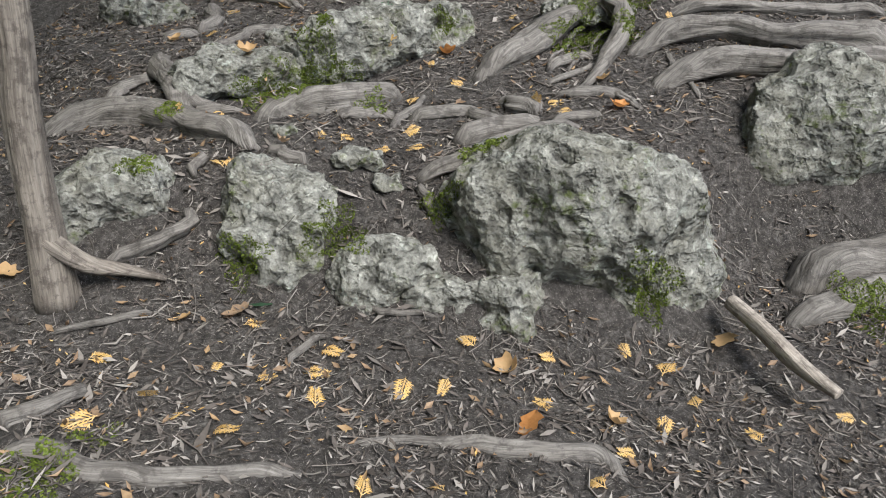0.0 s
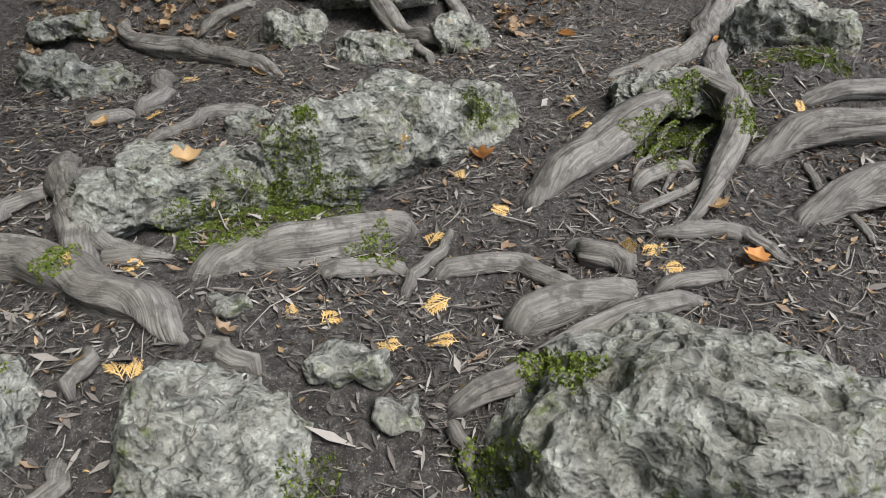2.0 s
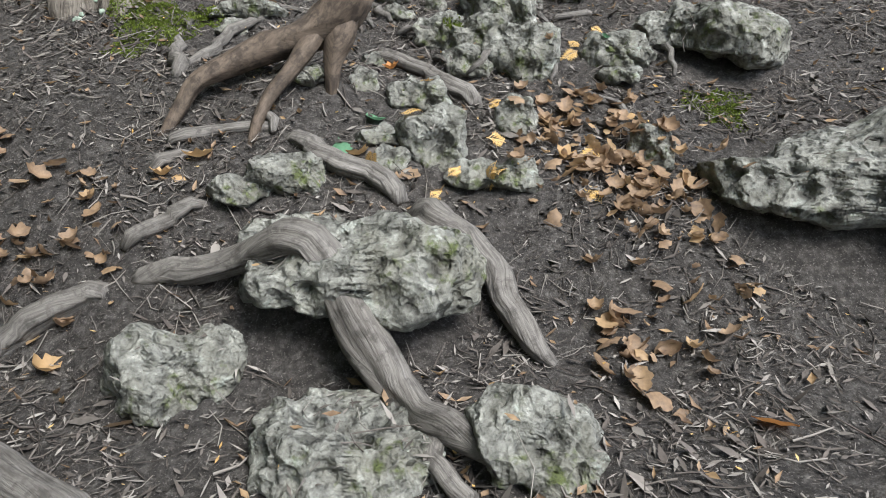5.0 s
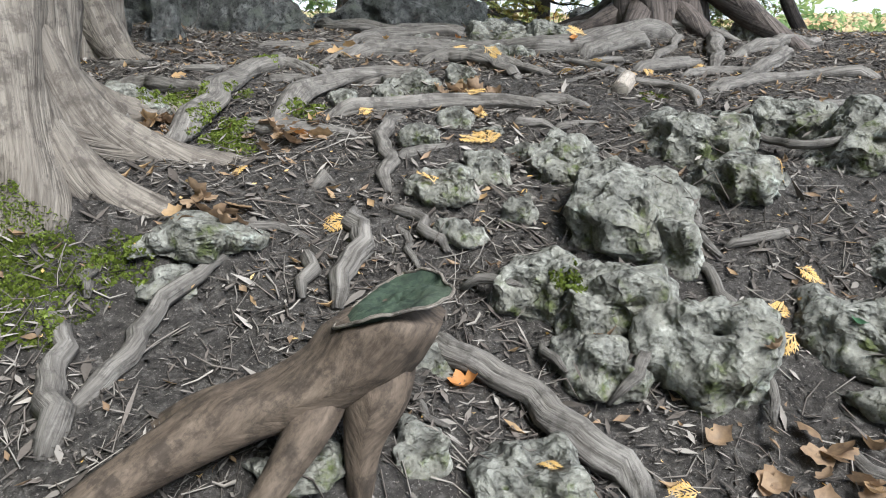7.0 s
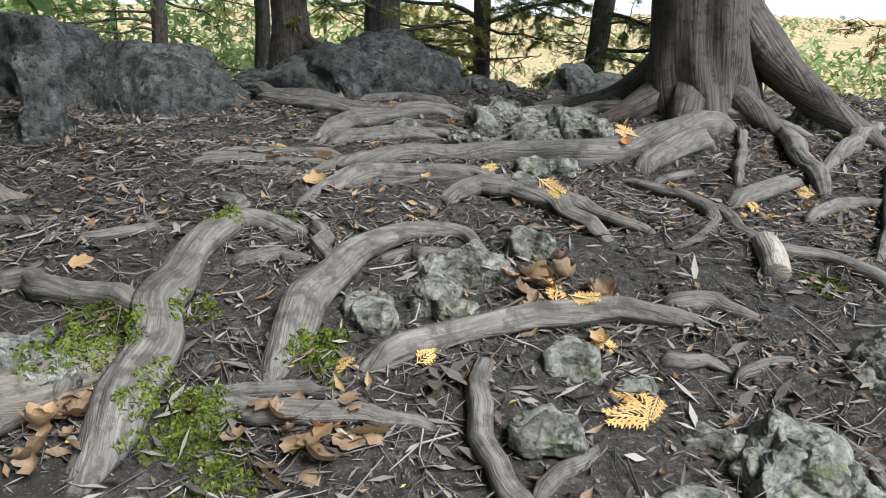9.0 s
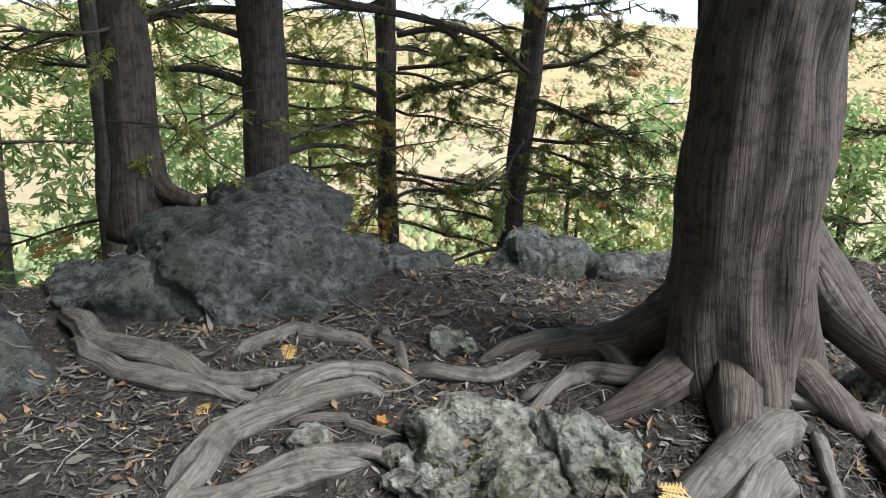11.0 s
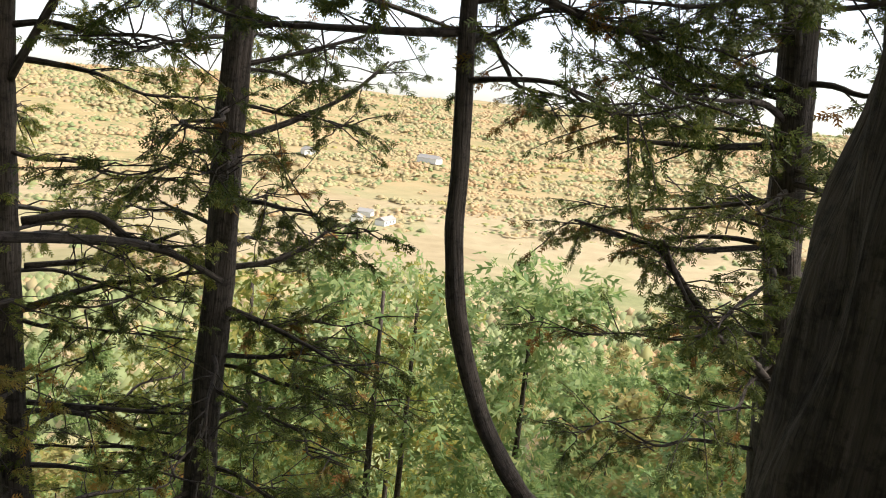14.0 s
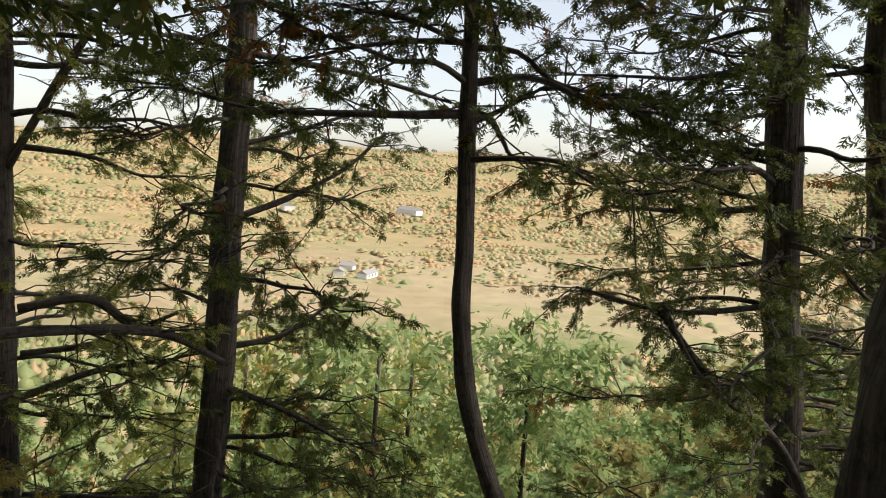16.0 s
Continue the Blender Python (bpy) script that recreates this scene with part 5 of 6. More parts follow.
WHITE_WALL = Nodes("white_siding", 0.7).done((0.75, 0.74, 0.71))
ROOF_GREY = Nodes("grey_shingle", 0.9).done((0.30, 0.29, 0.28))
WINDOW_DARK = Nodes("dark_window", 0.2).done((0.06, 0.07, 0.08))
far_house(347, 384, 17.7, 7.7, 3.8, 20, WHITE_WALL, ROOF_GREY)
far_house(331, 397, 9.9, 7.7, 3.7, 45, WHITE_WALL, ROOF_GREY)
far_house(557, 768, 18.1, 14.1, 6.8, 70, WHITE_WALL, ROOF_GREY)
far_house(690, 678, 32.8, 14.4, 7.0, 95, WHITE_WALL, ROOF_GREY)
far_house(353, 413, 10.4, 8.1, 3.9, 120, WHITE_WALL, ROOF_GREY)


# ---- the sawn stump ----
def build_stump():
    e = empty("tree_stump", -0.62, 5.83, 1.95, "sawn leaning tree stump with smooth brown bark and a mossy cut", "stump")
    axis = smooth_line([(-1.09, 5.64, 1.84, 0.012), (-1.02, 5.70, 1.97, 0.022), (-0.97, 5.73, 2.05, 0.028), (-0.88, 5.77, 2.10, 0.036), (-0.76, 5.81, 2.16, 0.048), (-0.66, 5.835, 2.205, 0.066), (-0.585, 5.85, 2.25, 0.080), (-0.545, 5.852, 2.285, 0.082), (-0.525, 5.853, 2.318, 0.083)], 0.015)
    v, f, u = tube_data(axis, 28, 0.07, 2.0)
    rise = np.clip((v[:, 2] - 2.20) / 0.10, 0, 1)
    v[:, 2] += (0.34 * (v[:, 0] + 0.525) - 0.05 * (v[:, 1] - 5.853)) * rise
    v[:, 2] = np.minimum(v[:, 2], 2.322 + 0.34 * (v[:, 0] + 0.525) - 0.05 * (v[:, 1] - 5.853))
    link_mesh("trunk", v, f, STUMP_BARK, e, uvs=u)
    for pts in ([(-0.548, 5.850, 2.265, 0.050), (-0.556, 5.830, 2.19, 0.050), (-0.574, 5.815, 2.11, 0.030), (-0.58, 5.805, 2.0, 0.018), (-0.585, 5.80, 1.86, 0.010)],
                [(-0.60, 5.84, 2.225, 0.020), (-0.64, 5.795, 2.165, 0.032), (-0.69, 5.75, 2.09, 0.024), (-0.75, 5.69, 2.01, 0.02), (-0.78, 5.63, 1.92, 0.016), (-0.80, 5.59, 1.78, 0.010)],
                [(-0.70, 5.86, 2.16, 0.035), (-0.84, 5.92, 2.11, 0.03), (-0.96, 5.94, 2.04, 0.02)]):
        v, f, u = tube_data(smooth_line(pts, 0.02), 14, 0.12, pts[0][0])
        link_mesh("root", v, f, STUMP_BARK, e, uvs=u)
    ring = np.array([-0.34, 0.05, 1.0])
    ring /= np.linalg.norm(ring)
    c = axis[-1, :3]
    s1 = np.cross(ring, (0, 0, 1))
    s1 /= np.linalg.norm(s1)
    s2 = np.cross(ring, s1)
    rows, verts, faces = 9, [c + ring * -0.012], []
    rng = np.random.RandomState(4)
    for i in range(1, rows):
        for j in range(36):
            a, r = j * 6.2832 / 36, 0.088 * i / (rows - 1)
            wob = 1 + 0.07 * math.sin(a * 3 + 2) + 0.03 * math.sin(a * 7)
            rise = 0.010 * math.sin(a * 2 + i) * (i / rows) + rng.normal(0, 0.0015) + (0.002 if i == rows - 1 else 0.0)
            verts.append(c + (s1 * math.cos(a) + s2 * math.sin(a)) * r * wob + ring * (rise + 0.006))
    for i in range(rows - 1):
        for j in range(36):
            k = (j + 1) % 36
            if i == 0:
                faces.append((0, 1 + j, 1 + k))
            else:
                faces.append((1 + (i - 1) * 36 + j, 1 + i * 36 + j, 1 + i * 36 + k, 1 + (i - 1) * 36 + k))
    link_mesh("cut_face", np.array(verts), faces, CUT_WOOD, e, "dark green mossy cut face", np.array(verts)[:, :2])
    rim = np.array([v for v in verts[-36:]] + [verts[-36]])
    v, f, u = tube_data(np.column_stack([rim, np.full(37, 0.0028)]), 6, 0.1, 1)
    link_mesh("rim", v, f, DEAD_WOOD, e, "pale worn wood along the cut", u)


build_stump()


def log(points, mat, label, sides=18, flute=0.1):
    """A loose piece of wood lying on the ground."""
    line = smooth_line(points, 0.012)
    head, tail = line[0].copy(), line[-1].copy()
    for end, near in ((head, line[1]), (tail, line[-2])):
        end[:3] += (end[:3] - near[:3]) * 0.12
        end[3] *= 0.88
    line = np.vstack([head, line, tail])
    v, f, u = tube_data(line, sides, flute, points[0][0] * 5)
    return tagged(link_mesh("log_piece", v, f, mat, uvs=u), label, "log")


log([(0.12, 7.16, 2.525, 0.028), (0.15, 7.22, 2.54, 0.030), (0.18, 7.30, 2.55, 0.029)], DEAD_WOOD, "short broken grey log piece lying on the soil", 18, 0.05)
log([(0.98, 2.44, 0.53, 0.026), (1.02, 2.26, 0.52, 0.029), (1.06, 2.10, 0.50, 0.027), (1.12, 1.98, 0.48, 0.018)], DEAD_WOOD, "charred grey branch stub lying on the soil", 12)


# ---- fallen leaves, sprigs, moss ----
def fan_shape():
    """A fallen cedar sprig: a flat fan of scaly side twigs."""
    v, f = [], []

    def blade(x0, y0, ang, length, wide):
        c, s = math.cos(ang), math.sin(ang)
        k = len(v)
        for a, b in ((0, -wide * 0.4), (0, wide * 0.4), (length * 0.6, wide), (length, 0), (length * 0.6, -wide)):
            px, py = x0 + a * c - b * s, y0 + a * s + b * c
            v.append((px - 0.5, py, 0.10 * math.sin(px * 5) - 0.25 * (py * py)))
        f.append((k, k + 4, k + 3, k + 2, k + 1))

    blade(0, 0, 0, 1.0, 0.035)
    for i in range(6):
        t = 0.08 + 0.13 * i
        n = 0.52 * (1 - 0.45 * t)
        for sg in (1, -1):
            a = sg * (0.72 - 0.25 * t)
            blade(t, 0, a, n, 0.026)
            for q in (0.35, 0.62):
                x1, y1 = t + n * q * math.cos(a), n * q * math.sin(a)
                blade(x1, y1, a + sg * 0.55, n * 0.36, 0.022)
                blade(x1, y1, a - sg * 0.55, n * 0.36, 0.022)
    return np.array(v), f


FAN_V, FAN_F = fan_shape()
SPRIG_MESHES = []


def sprig(x, y, yaw, size):
    if not SPRIG_MESHES:
        me = bpy.data.meshes.new("cedar_sprig")
        me.from_pydata(FAN_V.tolist(), [], FAN_F)
        me.materials.append(YELLOW)
        SPRIG_MESHES.append(me)
    ob = new("cedar_sprig", SPRIG_MESHES[0])
    z, nrm = drop(x, y)
    turn = Vector((0, 0, 1)).rotation_difference(nrm).to_matrix().to_4x4()
    ob.matrix_world = Matrix.Translation((x, y, z + 0.008)) @ turn @ pose(0, 0, 0, (yaw * 7) % 23 - 11, (yaw * 3) % 23 - 11, yaw) @ Matrix.Scale(size, 4)
    return tagged(ob, "yellow fallen cedar sprig lying on the dark soil", "leaf", "fallen cedar sprigs")


def leaf_shape(seed, curl):
    rng = np.random.RandomState(seed)
    v, f = [], []
    n = 8
    for i in range(n + 1):
        t = i / n
        w = (0.34 + 0.09 * math.sin(t * 17 + seed)) * math.sin(math.pi * t ** 0.8) ** 0.8 + 0.004
        for b in (-1, -0.5, 0, 0.5, 1):
            v.append((t - 0.5, b * w * (1 + rng.normal(0, 0.04)), curl * (t - 0.5) ** 2 + 0.5 * curl * (b * w) ** 2 * 3 + 0.02 * abs(b) + rng.normal(0, 0.012)))
    for i in range(n):
        for j in range(4):
            f.append((i * 5 + j, i * 5 + j + 1, i * 5 + j + 6, i * 5 + j + 5))
    k = len(v)
    v += [(-0.5, 0.012, 0.0), (-0.5, -0.012, 0.0), (-0.72, 0.0, 0.02)]
    f.append((k, k + 2, k + 1))
    return np.array(v), f


LEAF_SHAPES = [leaf_shape(i, c) for i, c in enumerate((0.5, 0.9, -0.6, 1.4, 0.2))]
LEAF_WORDS = {"tan_fallen_leaf": "dry tan leaf", "rust_orange_leaf": "rust-orange fallen leaf", "brown_fallen_leaf": "curled brown fallen leaf", "fresh_green_leaf": "fresh green fallen leaf"}


def leaf(x, y, yaw, size, mat):
    v, f = LEAF_SHAPES[yaw % 5]
    ob = link_mesh("fallen_leaf", v * size, f, mat)
    ob.matrix_world = Matrix.Translation((x, y, drop(x, y)[0] + 0.006 + 0.08 * size)) @ pose(0, 0, 0, 14 + (yaw * 7) % 30 - 10, (yaw * 3) % 40 - 20, yaw)
    return tagged(ob, LEAF_WORDS[mat.name] + " lying on the littered soil", "leaf", "fallen leaves")


def moss(x, y, z, r):
    """A cushion of moss: short shoots set close on whatever rock or soil lies there."""
    rng = np.random.RandomState(int(abs(x * 977 + y * 3571)) % 99991)
    n = int(48000 * r * r * 3.14) + 200
    a, d = rng.rand(n) * 6.283, np.sqrt(rng.rand(n)) * r
    d = d * (1 + 0.3 * np.sin(a * 3 + x * 9) + 0.2 * np.sin(a * 7 + y * 5))
    fall = Vector((0.0, 0.78, -0.62)).normalized()
    across, over = Vector((1, 0, 0)), Vector((1, 0, 0)).cross(fall)
    verts, faces = [], []
    for i in range(n):
        p = Vector((x, y, z)) - fall * 0.22 + across * (math.cos(a[i]) * d[i]) + over * (math.sin(a[i]) * d[i])
        hit, at, nrm, _, ob, _ = scene.ray_cast(GRAPH[0], p, fall, distance=0.5)
        if not hit:
            continue
        way = (nrm + Vector(rng.normal(0, 0.5, 3)) + Vector((0, 0, 0.4))).normalized()
        side = way.cross(Vector(rng.normal(0, 1, 3))).normalized()
        h, w, k = rng.uniform(0.004, 0.010), rng.uniform(0.003, 0.006), len(verts)
        at = at - nrm * 0.002
        verts += [at - side * w, at + side * w, at + side * w * 0.5 + way * h, at - side * w * 0.5 + way * h]
        faces.append((k, k + 1, k + 2, k + 3))
    if not verts:
        return
    ob = link_mesh("moss_patch", verts, faces, MOSS, smooth=False)
    return tagged(ob, "cushion of bright green moss on rock and soil", "moss", kind="stuff")


def leaf_pile(x, y, r):
    """Brown leaves drifted together, past counting."""
    rng = np.random.RandomState(int(abs(x * 577 + y * 2571)) % 99991)
    vs, fs, k = [], [], 0
    for _ in range(int(8 + r * 120)):
        a, d = rng.rand() * 6.283, math.sqrt(rng.rand()) * r * 1.3
        px, py = x + math.cos(a) * d, y + math.sin(a) * d
        v, f = LEAF_SHAPES[rng.randint(5)]
        m = np.array(pose(0, 0, 0, rng.normal(0, 28), rng.normal(0, 28), rng.rand() * 360).to_3x3())
        vs.append(v * rng.uniform(0.025, 0.075) @ m.T + (px, py, float(surface(px, py)) + 0.012 + 0.02 * rng.rand()))
        fs += [tuple(i + k for i in q) for q in f]
        k += len(v)
    ob = link_mesh("leaf_pile", np.vstack(vs), fs, BROWN)
    return tagged(ob, "drift of dry curled brown leaves between the roots", "leaves", kind="stuff")


bpy.context.view_layer.update()
GRAPH.append(bpy.context.evaluated_depsgraph_get())
moss(-0.50, 3.47, 1.09, 0.136)
moss(-0.59, 3.38, 1.06, 0.116)
moss(-0.77, 3.33, 1.04, 0.100)
moss(-0.66, 3.33, 1.05, 0.098)
moss(0.57, 3.69, 1.21, 0.096)
moss(0.69, 3.74, 1.23, 0.080)
moss(0.90, 3.87, 1.38, 0.075)
moss(0.85, 3.72, 1.24, 0.061)
moss(0.01, 3.75, 1.32, 0.047)
moss(-0.50, 3.57, 1.25, 0.035)
moss(-0.27, 3.23, 1.01, 0.061)
moss(0.16, 2.63, 1.02, 0.045)
moss(0.10, 2.80, 0.91, 0.040)
moss(-1.06, 3.15, 0.98, 0.051)
moss(1.12, 3.99, 1.50, 0.134)
moss(0.66, 3.79, 1.35, 0.060)
moss(0.70, 2.27, 0.71, 0.098)
moss(-0.66, 2.40, 0.72, 0.080)
moss(-0.35, 2.51, 0.75, 0.103)
moss(-0.88, 1.54, 0.56, 0.098)
moss(1.49, 2.52, 0.48, 0.109)
moss(-1.03, 2.65, 0.94, 0.053)
moss(-0.00, 2.52, 0.87, 0.062)
moss(-1.11, 6.29, 2.23, 0.065)
moss(-1.26, 6.25, 2.25, 0.097)
moss(-1.27, 6.13, 2.18, 0.124)
moss(-1.37, 6.29, 2.29, 0.103)
moss(0.65, 5.89, 1.99, 0.099)
moss(-0.20, 6.22, 2.22, 0.032)
moss(-1.24, 7.14, 2.47, 0.068)
moss(-1.02, 6.87, 2.40, 0.050)
moss(-1.05, 7.54, 2.56, 0.041)
moss(-1.06, 7.16, 2.50, 0.037)
moss(-0.84, 7.05, 2.46, 0.039)
moss(-0.91, 7.58, 2.56, 0.031)
moss(-1.09, 6.96, 2.43, 0.045)
moss(0.22, 7.14, 2.50, 0.036)
moss(-0.98, 6.79, 2.39, 0.052)
moss(-1.07, 6.88, 2.41, 0.049)
moss(-1.02, 6.93, 2.42, 0.045)
moss(-0.84, 7.02, 2.46, 0.053)
moss(-1.22, 7.12, 2.46, 0.077)
leaf(0.94, 2.35, 234, 0.107, TAN)
leaf(-0.83, 2.31, 185, 0.077, TAN)
leaf(0.25, 1.89, 239, 0.109, RUST)
leaf(-1.41, 2.41, 50, 0.097, TAN)
leaf(0.49, 1.94, 123, 0.072, TAN)
leaf(0.22, 2.13, 308, 0.101, TAN)
leaf(-0.66, 2.35, 210, 0.096, BROWN)
leaf(-0.58, 2.36, 214, 0.085, GREEN_LEAF)
leaf(0.02, 3.65, 143, 0.096, RUST)
leaf(-0.83, 3.41, 33, 0.091, TAN)
leaf(0.71, 3.15, 61, 0.102, RUST)
leaf(-1.34, 3.99, 276, 0.094, TAN)
leaf(0.68, 3.37, 271, 0.093, TAN)
leaf(1.11, 4.75, 7, 0.104, RUST)
leaf(-0.93, 4.64, 135, 0.096, TAN)
leaf(-1.18, 5.11, 63, 0.084, TAN)
leaf(-0.92, 4.92, 184, 0.078, BROWN)
leaf(0.44, 4.82, 154, 0.088, RUST)
leaf(-0.25, 3.18, 7, 0.040, BROWN)
leaf(-0.58, 2.84, 148, 0.061, BROWN)
leaf(-0.41, 6.05, 348, 0.059, RUST)
leaf(-0.52, 5.59, 292, 0.083, GREEN_LEAF)
leaf(-0.44, 5.71, 125, 0.084, GREEN_LEAF)
leaf(0.31, 6.08, 66, 0.040, GREEN_LEAF)
leaf(-0.47, 5.55, 221, 0.077, TAN)
leaf(0.34, 5.80, 347, 0.053, TAN)
leaf(0.11, 5.98, 243, 0.046, BROWN)
leaf(0.12, 5.58, 318, 0.076, TAN)
leaf(-1.01, 5.50, 193, 0.062, TAN)
leaf(-0.96, 5.50, 82, 0.054, TAN)
leaf(-0.92, 5.54, 181, 0.090, TAN)
leaf(-0.32, 5.51, 329, 0.066, BROWN)
leaf(0.02, 5.95, 28, 0.059, BROWN)
leaf(-0.36, 5.49, 341, 0.043, BROWN)
leaf(-0.35, 6.51, 295, 0.039, TAN)
leaf(-1.31, 7.34, 4, 0.051, TAN)
leaf(-0.82, 8.03, 145, 0.065, TAN)
leaf(-0.33, 7.00, 298, 0.047, TAN)
leaf(-0.97, 6.47, 44, 0.037, BROWN)
leaf(-0.93, 6.88, 142, 0.057, BROWN)
leaf(-0.88, 6.83, 117, 0.061, BROWN)
leaf(-0.83, 6.84, 200, 0.061, RUST)
leaf(-0.80, 6.81, 340, 0.054, BROWN)
leaf(-0.76, 6.81, 62, 0.043, BROWN)
leaf(-0.86, 6.77, 302, 0.048, BROWN)
leaf(-0.97, 6.86, 1, 0.043, BROWN)
leaf(-0.96, 8.03, 159, 0.061, TAN)
leaf(-0.84, 7.78, 351, 0.067, TAN)
leaf(-0.54, 7.79, 236, 0.044, TAN)
leaf(-0.22, 7.67, 265, 0.040, TAN)
leaf(-0.07, 7.76, 247, 0.033, TAN)
leaf(0.54, 7.63, 132, 0.048, TAN)
leaf(-0.66, 8.04, 283, 0.042, TAN)
leaf(-0.34, 8.53, 63, 0.049, RUST)
leaf(0.13, 8.00, 266, 0.046, RUST)
sprig(-0.79, 1.93, 114, 0.084)
sprig(-0.68, 1.84, 246, 0.062)
sprig(-0.89, 1.76, 227, 0.090)
sprig(-0.66, 2.12, 260, 0.053)
sprig(-1.01, 2.13, 33, 0.084)
sprig(-0.50, 2.06, 40, 0.064)
sprig(-0.36, 2.11, 358, 0.079)
sprig(-0.33, 2.20, 330, 0.086)
sprig(-0.10, 2.04, 262, 0.086)
sprig(-0.34, 1.97, 102, 0.081)
sprig(0.02, 2.03, 248, 0.059)
sprig(0.09, 2.24, 134, 0.081)
sprig(0.34, 2.19, 200, 0.068)
sprig(0.31, 2.02, 154, 0.066)
sprig(0.51, 1.84, 179, 0.057)
sprig(0.88, 1.92, 112, 0.060)
sprig(1.20, 2.04, 171, 0.057)
sprig(0.76, 2.07, 89, 0.069)
sprig(0.64, 1.95, 256, 0.071)
sprig(0.40, 1.71, 130, 0.074)
sprig(0.00, 1.66, 137, 0.069)
sprig(-0.17, 1.64, 84, 0.069)
sprig(0.59, 2.26, 285, 0.057)
sprig(0.71, 2.20, 57, 0.089)
sprig(-0.59, 2.31, 22, 0.075)
sprig(-0.54, 1.79, 1, 0.084)
sprig(-0.90, 3.15, 240, 0.067)
sprig(-1.02, 3.05, 334, 0.057)
sprig(-0.80, 2.78, 133, 0.082)
sprig(-0.87, 2.76, 295, 0.054)
sprig(-0.76, 2.78, 88, 0.056)
sprig(-0.35, 2.94, 49, 0.081)
sprig(-0.45, 2.95, 115, 0.053)
sprig(-0.21, 2.85, 182, 0.058)
sprig(-0.09, 2.87, 179, 0.071)
sprig(-0.11, 2.98, 212, 0.082)
sprig(-0.12, 3.31, 64, 0.088)
sprig(-0.73, 3.35, 183, 0.073)
sprig(-0.27, 3.44, 96, 0.082)
sprig(-0.23, 3.56, 58, 0.072)
sprig(0.07, 3.39, 162, 0.059)
sprig(-0.05, 3.56, 272, 0.060)
sprig(0.35, 3.92, 23, 0.089)
sprig(0.39, 3.82, 347, 0.072)
sprig(0.35, 4.07, 236, 0.065)
sprig(0.38, 3.39, 141, 0.068)
sprig(0.38, 3.16, 350, 0.077)
sprig(0.46, 3.21, 16, 0.074)
sprig(1.05, 3.77, 286, 0.058)
sprig(1.04, 3.72, 316, 0.053)
sprig(0.49, 3.12, 190, 0.069)
sprig(-1.22, 4.59, 34, 0.083)
sprig(-1.19, 4.11, 208, 0.072)
sprig(-0.20, 5.48, 36, 0.052)
sprig(-0.25, 5.45, 36, 0.051)
sprig(-0.43, 5.51, 30, 0.059)
sprig(-0.10, 5.48, 204, 0.081)
sprig(-0.08, 5.46, 81, 0.073)
sprig(-0.32, 5.57, 213, 0.073)
sprig(-0.29, 5.84, 304, 0.053)
sprig(-0.07, 5.67, 13, 0.079)
sprig(0.23, 6.21, 51, 0.068)
sprig(0.20, 6.12, 222, 0.075)
sprig(0.32, 6.28, 313, 0.064)
sprig(0.32, 6.47, 343, 0.063)
sprig(-0.34, 7.08, 26, 0.061)
sprig(-0.33, 6.86, 114, 0.078)
sprig(0.19, 5.60, 219, 0.082)
sprig(0.18, 5.45, 125, 0.067)
sprig(-0.07, 5.86, 190, 0.068)
sprig(-0.33, 7.00, 298, 0.056)
sprig(-0.35, 6.82, 179, 0.087)
sprig(-0.30, 6.84, 233, 0.057)
sprig(-0.94, 6.62, 235, 0.057)
sprig(-0.80, 6.98, 225, 0.055)
sprig(-0.66, 6.97, 40, 0.055)
sprig(-0.69, 6.43, 205, 0.074)
sprig(-0.48, 6.50, 120, 0.069)
sprig(-0.36, 7.18, 78, 0.082)
sprig(0.34, 7.60, 284, 0.064)
sprig(0.57, 7.70, 312, 0.069)
sprig(-0.94, 8.17, 20, 0.076)
sprig(-0.51, 8.92, 250, 0.073)
sprig(-0.75, 8.71, 121, 0.074)
sprig(-0.34, 8.53, 63, 0.053)
sprig(0.15, 8.04, 217, 0.086)
sprig(0.37, 7.54, 5, 0.063)
sprig(0.17, 7.73, 308, 0.069)
sprig(-0.36, 7.81, 58, 0.059)
sprig(-1.11, 8.18, 53, 0.057)
sprig(-0.99, 8.27, 32, 0.051)
sprig(0.19, 7.38, 137, 0.085)
sprig(-0.61, 7.54, 355, 0.060)
sprig(-0.25, 7.59, 9, 0.087)
sprig(-0.79, 7.71, 1, 0.084)
sprig(-0.01, 7.41, 144, 0.080)
leaf_pile(0.18, 5.82, 0.12)
leaf_pile(0.23, 5.70, 0.13)
leaf_pile(0.27, 5.58, 0.13)
leaf_pile(0.35, 5.51, 0.13)
leaf_pile(0.39, 5.45, 0.12)
leaf_pile(0.09, 5.73, 0.09)
leaf_pile(0.25, 5.83, 0.10)
leaf_pile(0.08, 5.48, 0.09)
leaf_pile(0.25, 5.48, 0.11)
leaf_pile(-1.91, 5.33, 0.25)
leaf_pile(-1.58, 5.39, 0.24)
leaf_pile(-1.37, 5.32, 0.19)
leaf_pile(-1.70, 5.41, 0.20)
leaf_pile(-1.44, 5.23, 0.14)
leaf_pile(-2.05, 5.09, 0.14)
leaf_pile(-1.24, 5.35, 0.14)
leaf_pile(0.35, 5.25, 0.17)
leaf_pile(0.27, 5.07, 0.12)
leaf_pile(-0.85, 6.82, 0.07)
leaf_pile(-0.95, 6.40, 0.06)
leaf_pile(-1.20, 6.86, 0.06)
leaf_pile(-0.35, 7.19, 0.09)


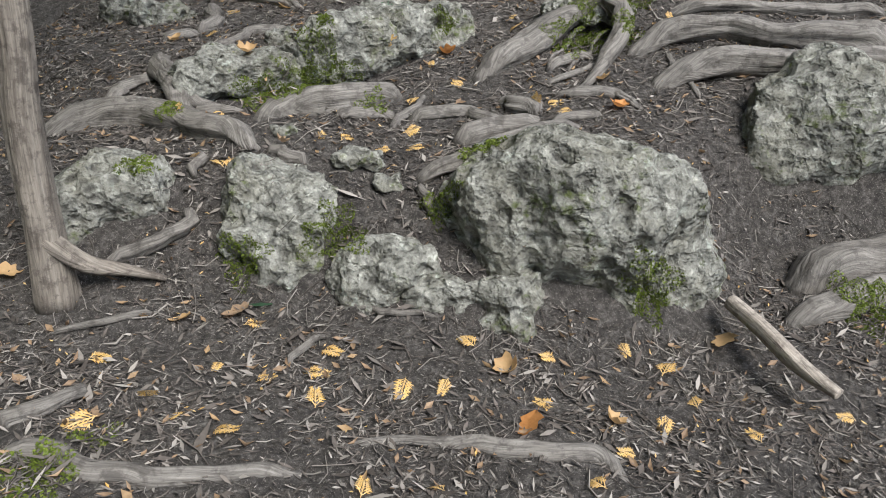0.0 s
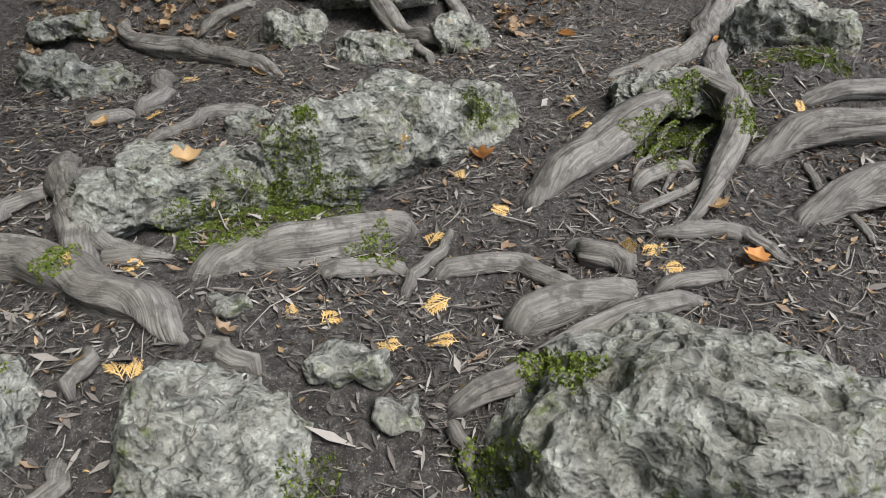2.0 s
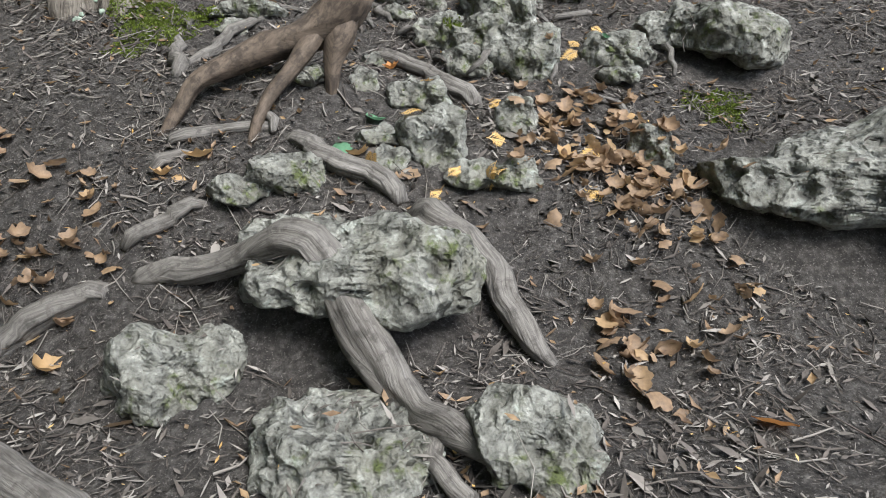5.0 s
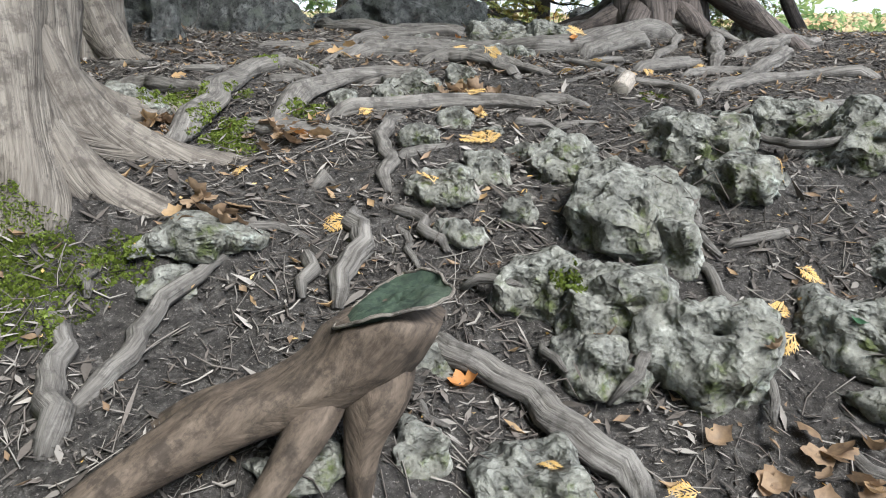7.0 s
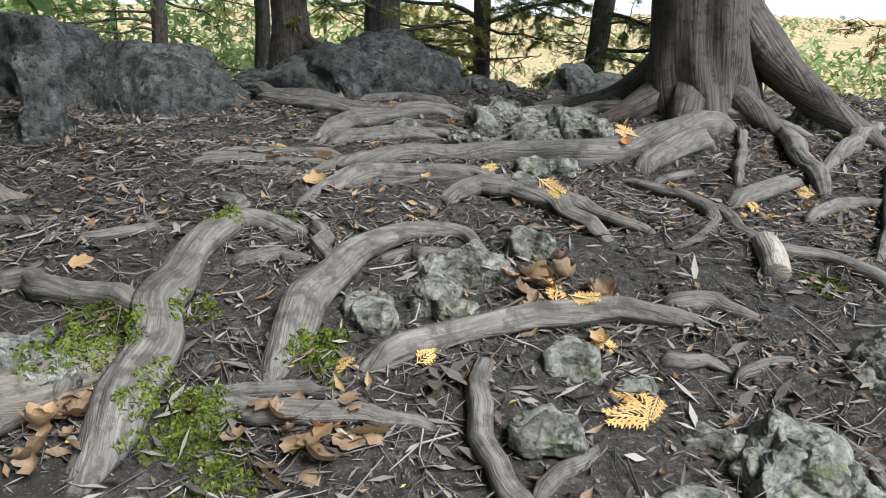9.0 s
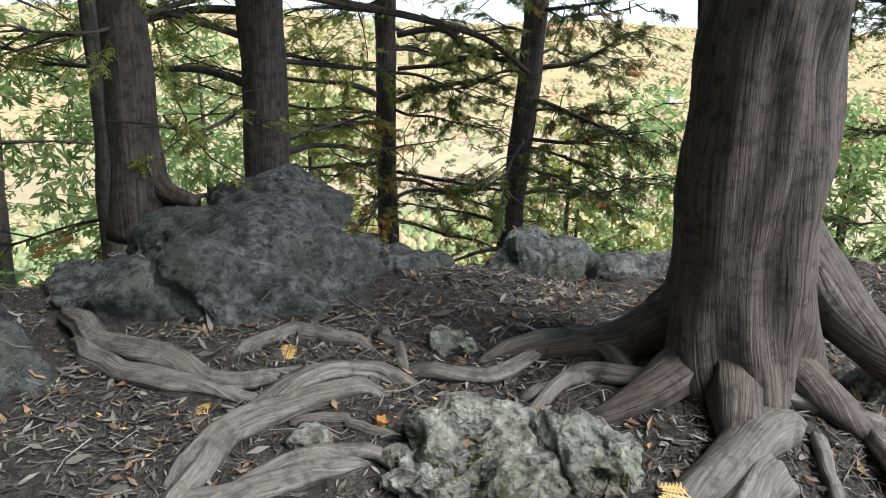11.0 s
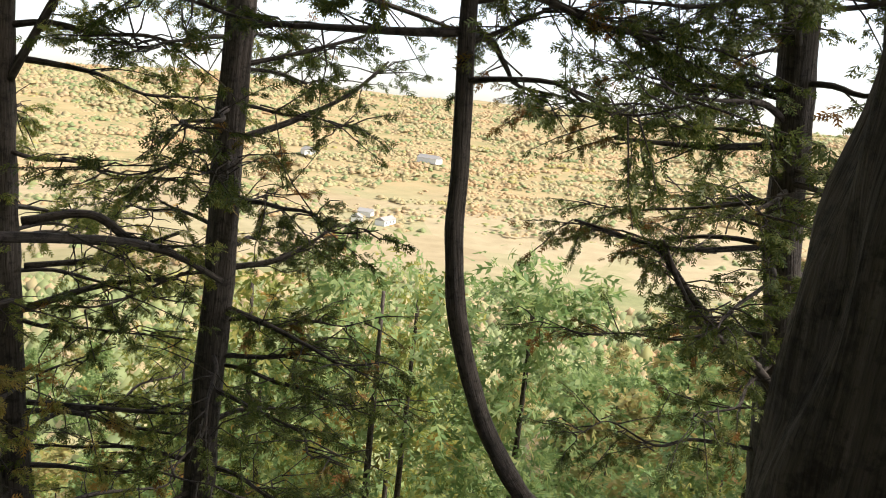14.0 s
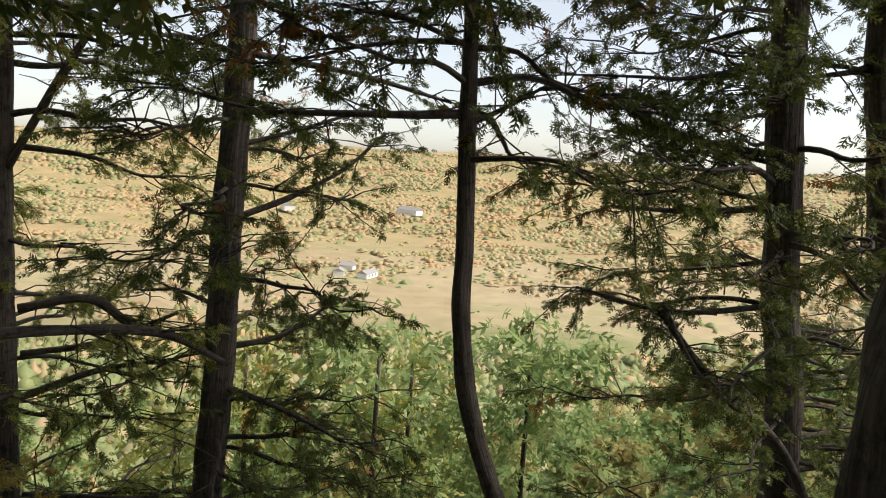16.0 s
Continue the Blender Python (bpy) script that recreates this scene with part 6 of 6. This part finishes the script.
def fern(x, y, z, count, high, seed):
    """A small green tuft growing from a crack."""
    rng = np.random.RandomState(seed)
    n = count
    way = rng.normal(0, 0.6, (n, 3)) + (0, -0.2, 0.5)
    at = np.array([x, y, z]) + rng.normal(0, 0.012, (n, 3)) * (1, 1, 0.5)
    ob = scatter("fern_tuft", (FROND_V, FROND_F), at, way, rng.uniform(0.5, 1, n) * high, GREEN_LEAF, rng)
    tagged(ob, "small green fern tuft growing from the pitted rock", "fern")


fern(-0.25, 3.72, float(surface(-0.25, 3.72)) - 0.01, 26, 0.06, 3)


def lichen():
    """Pale lichen crusts on the foot of the thick cedar."""
    rng = np.random.RandomState(9)
    bv, bf = sphere(2)
    vs, fs, k = [], [], 0
    for _ in range(100):
        a, h = rng.uniform(-1.9, -0.1), rng.uniform(2.06, 2.38)
        r = np.interp(h, [1.95, 2.15, 2.45, 2.8], [0.36, 0.295, 0.23, 0.20]) * 1.0
        c = np.array([-1.49 + math.cos(a) * r, 6.52 + math.sin(a) * r, h])
        s = rng.uniform(0.004, 0.014)
        out = np.array([math.cos(a), math.sin(a), 0.2])
        p = bv * (1 + rng.normal(0, 0.25, (len(bv), 1))) * s
        p = p - np.outer(p @ out, out) * 0.65
        vs.append(p + c)
        fs += [tuple(i + k for i in q) for q in bf]
        k += len(bv)
    tagged(link_mesh("lichen_crust", np.vstack(vs), fs, LICHEN), "pale green lichen crusts on the bark of the thick cedar", "lichen", kind="stuff")


lichen()


# ---- litter past counting ----
def litter_places(n, rng, x0=-2.3, x1=2.2, y0=0.75, y1=9.7):
    x, y = rng.uniform(x0, x1, n), rng.uniform(y0, y1, n)
    keep = rng.rand(n) < 0.45 + 0.55 * (wave(x, y, 0.6, 4.0) > -0.15)
    x, y = x[keep], y[keep]
    stone = surface(x, y) > ground(x, y) + 0.015
    keep = ~stone | (rng.rand(len(x)) < 0.12)
    return x[keep], y[keep]


def build_twigs():
    rng = np.random.RandomState(21)
    x, y = litter_places(36000, rng)
    n = len(x)
    length, rad, a = rng.gamma(2.2, 0.020, n) + 0.012, rng.uniform(0.0008, 0.0023, n), rng.rand(n) * 6.283
    rad = np.where(rng.rand(n) < 0.04, rad * 2.2, rad)
    d = np.stack([np.cos(a), np.sin(a)], 1)
    rows = []
    for t in (-0.5, 0.0, 0.5):
        bend = rng.normal(0, 0.10, n) * length * (t == 0)
        px, py = x + d[:, 0] * length * t - d[:, 1] * bend, y + d[:, 1] * length * t + d[:, 0] * bend
        rows.append(np.stack([px, py, surface(px, py) + rad * 1.2 + rng.uniform(0, 0.012, n) * (abs(t) > 0.1) + 0.004], 1))
    for end in (rows[0], rows[2]):
        end[:, 2] = np.clip(end[:, 2], rows[1][:, 2] - 0.45 * length, rows[1][:, 2] + 0.45 * length)
    side = np.stack([-d[:, 1], d[:, 0], np.zeros(n)], 1)
    up = np.array([0, 0, 1.0])
    v = []
    for p, w in zip(rows, (1.0, 0.9, 0.55)):
        for c, s in ((0.0, 1.0), (0.87, -0.5), (-0.87, -0.5)):
            v.append(p + (side * c + up * s) * (rad * w)[:, None])
    v = np.stack(v, 1).reshape(-1, 3)
    one = np.array([(r * 3 + j, r * 3 + (j + 1) % 3, r * 3 + 3 + (j + 1) % 3, r * 3 + 3 + j) for r in (0, 1) for j in range(3)])
    f = (one[None] + (np.arange(n) * 9)[:, None, None]).reshape(-1, 4)
    tagged(link_mesh("twig_litter", v, f, CHIPS), "countless dry twigs scattered over the forest soil", "twigs", kind="stuff")


def build_crumbs():
    rng = np.random.RandomState(22)
    x, y = litter_places(190000, rng)
    n = len(x)
    a, s = rng.rand(n) * 6.283, rng.gamma(2.0, 0.0045, n) + 0.003
    d = np.stack([np.cos(a), np.sin(a), rng.normal(0, 0.35, n)], 1)
    e = np.stack([-np.sin(a), np.cos(a), rng.normal(0, 0.35, n)], 1) * rng.uniform(0.07, 0.32, n)[:, None]
    c = np.stack([x, y, surface(x, y) + 0.004 + 0.2 * s], 1)
    s = s[:, None]
    v = np.stack([c - d * s, c + e * s * 0.9 + (0, 0, 0.001), c + d * s, c - e * s], 1).reshape(-1, 3)
    tagged(link_mesh("bark_crumbs", v, np.arange(4 * n).reshape(-1, 4), CHIPS, smooth=False), "crumbs of bark and dry needles covering the soil", "litter", kind="stuff")


def build_leaf_bits():
    rng = np.random.RandomState(23)
    for mat, count, lo, hi, name in ((BROWN, 7500, 0.012, 0.048, "brown_leaf_bits"), (YELLOW, 2600, 0.007, 0.021, "yellow_leaf_bits")):
        x, y = litter_places(count, rng)
        vs, fs, k = [], [], 0
        z = surface(x, y)
        for i in range(len(x)):
            v, f = LEAF_SHAPES[rng.randint(5)]
            v = v[:45] * (1, 0.6, 1) * rng.uniform(lo, hi)
            m = np.array(pose(0, 0, 0, rng.normal(0, 22), rng.normal(0, 22), rng.rand() * 360).to_3x3())
            vs.append(v[[0, 2, 4, 20, 22, 24, 40, 42, 44]] @ m.T + (x[i], y[i], z[i] + 0.009))
            fs += [tuple(q + k for q in g) for g in ((0, 1, 4, 3), (1, 2, 5, 4), (3, 4, 7, 6), (4, 5, 8, 7))]
            k += 9
        tagged(link_mesh(name, np.vstack(vs), fs, mat), "small bits of fallen leaves strewn over the soil", "leaves", kind="stuff")


build_twigs()
build_crumbs()
build_leaf_bits()
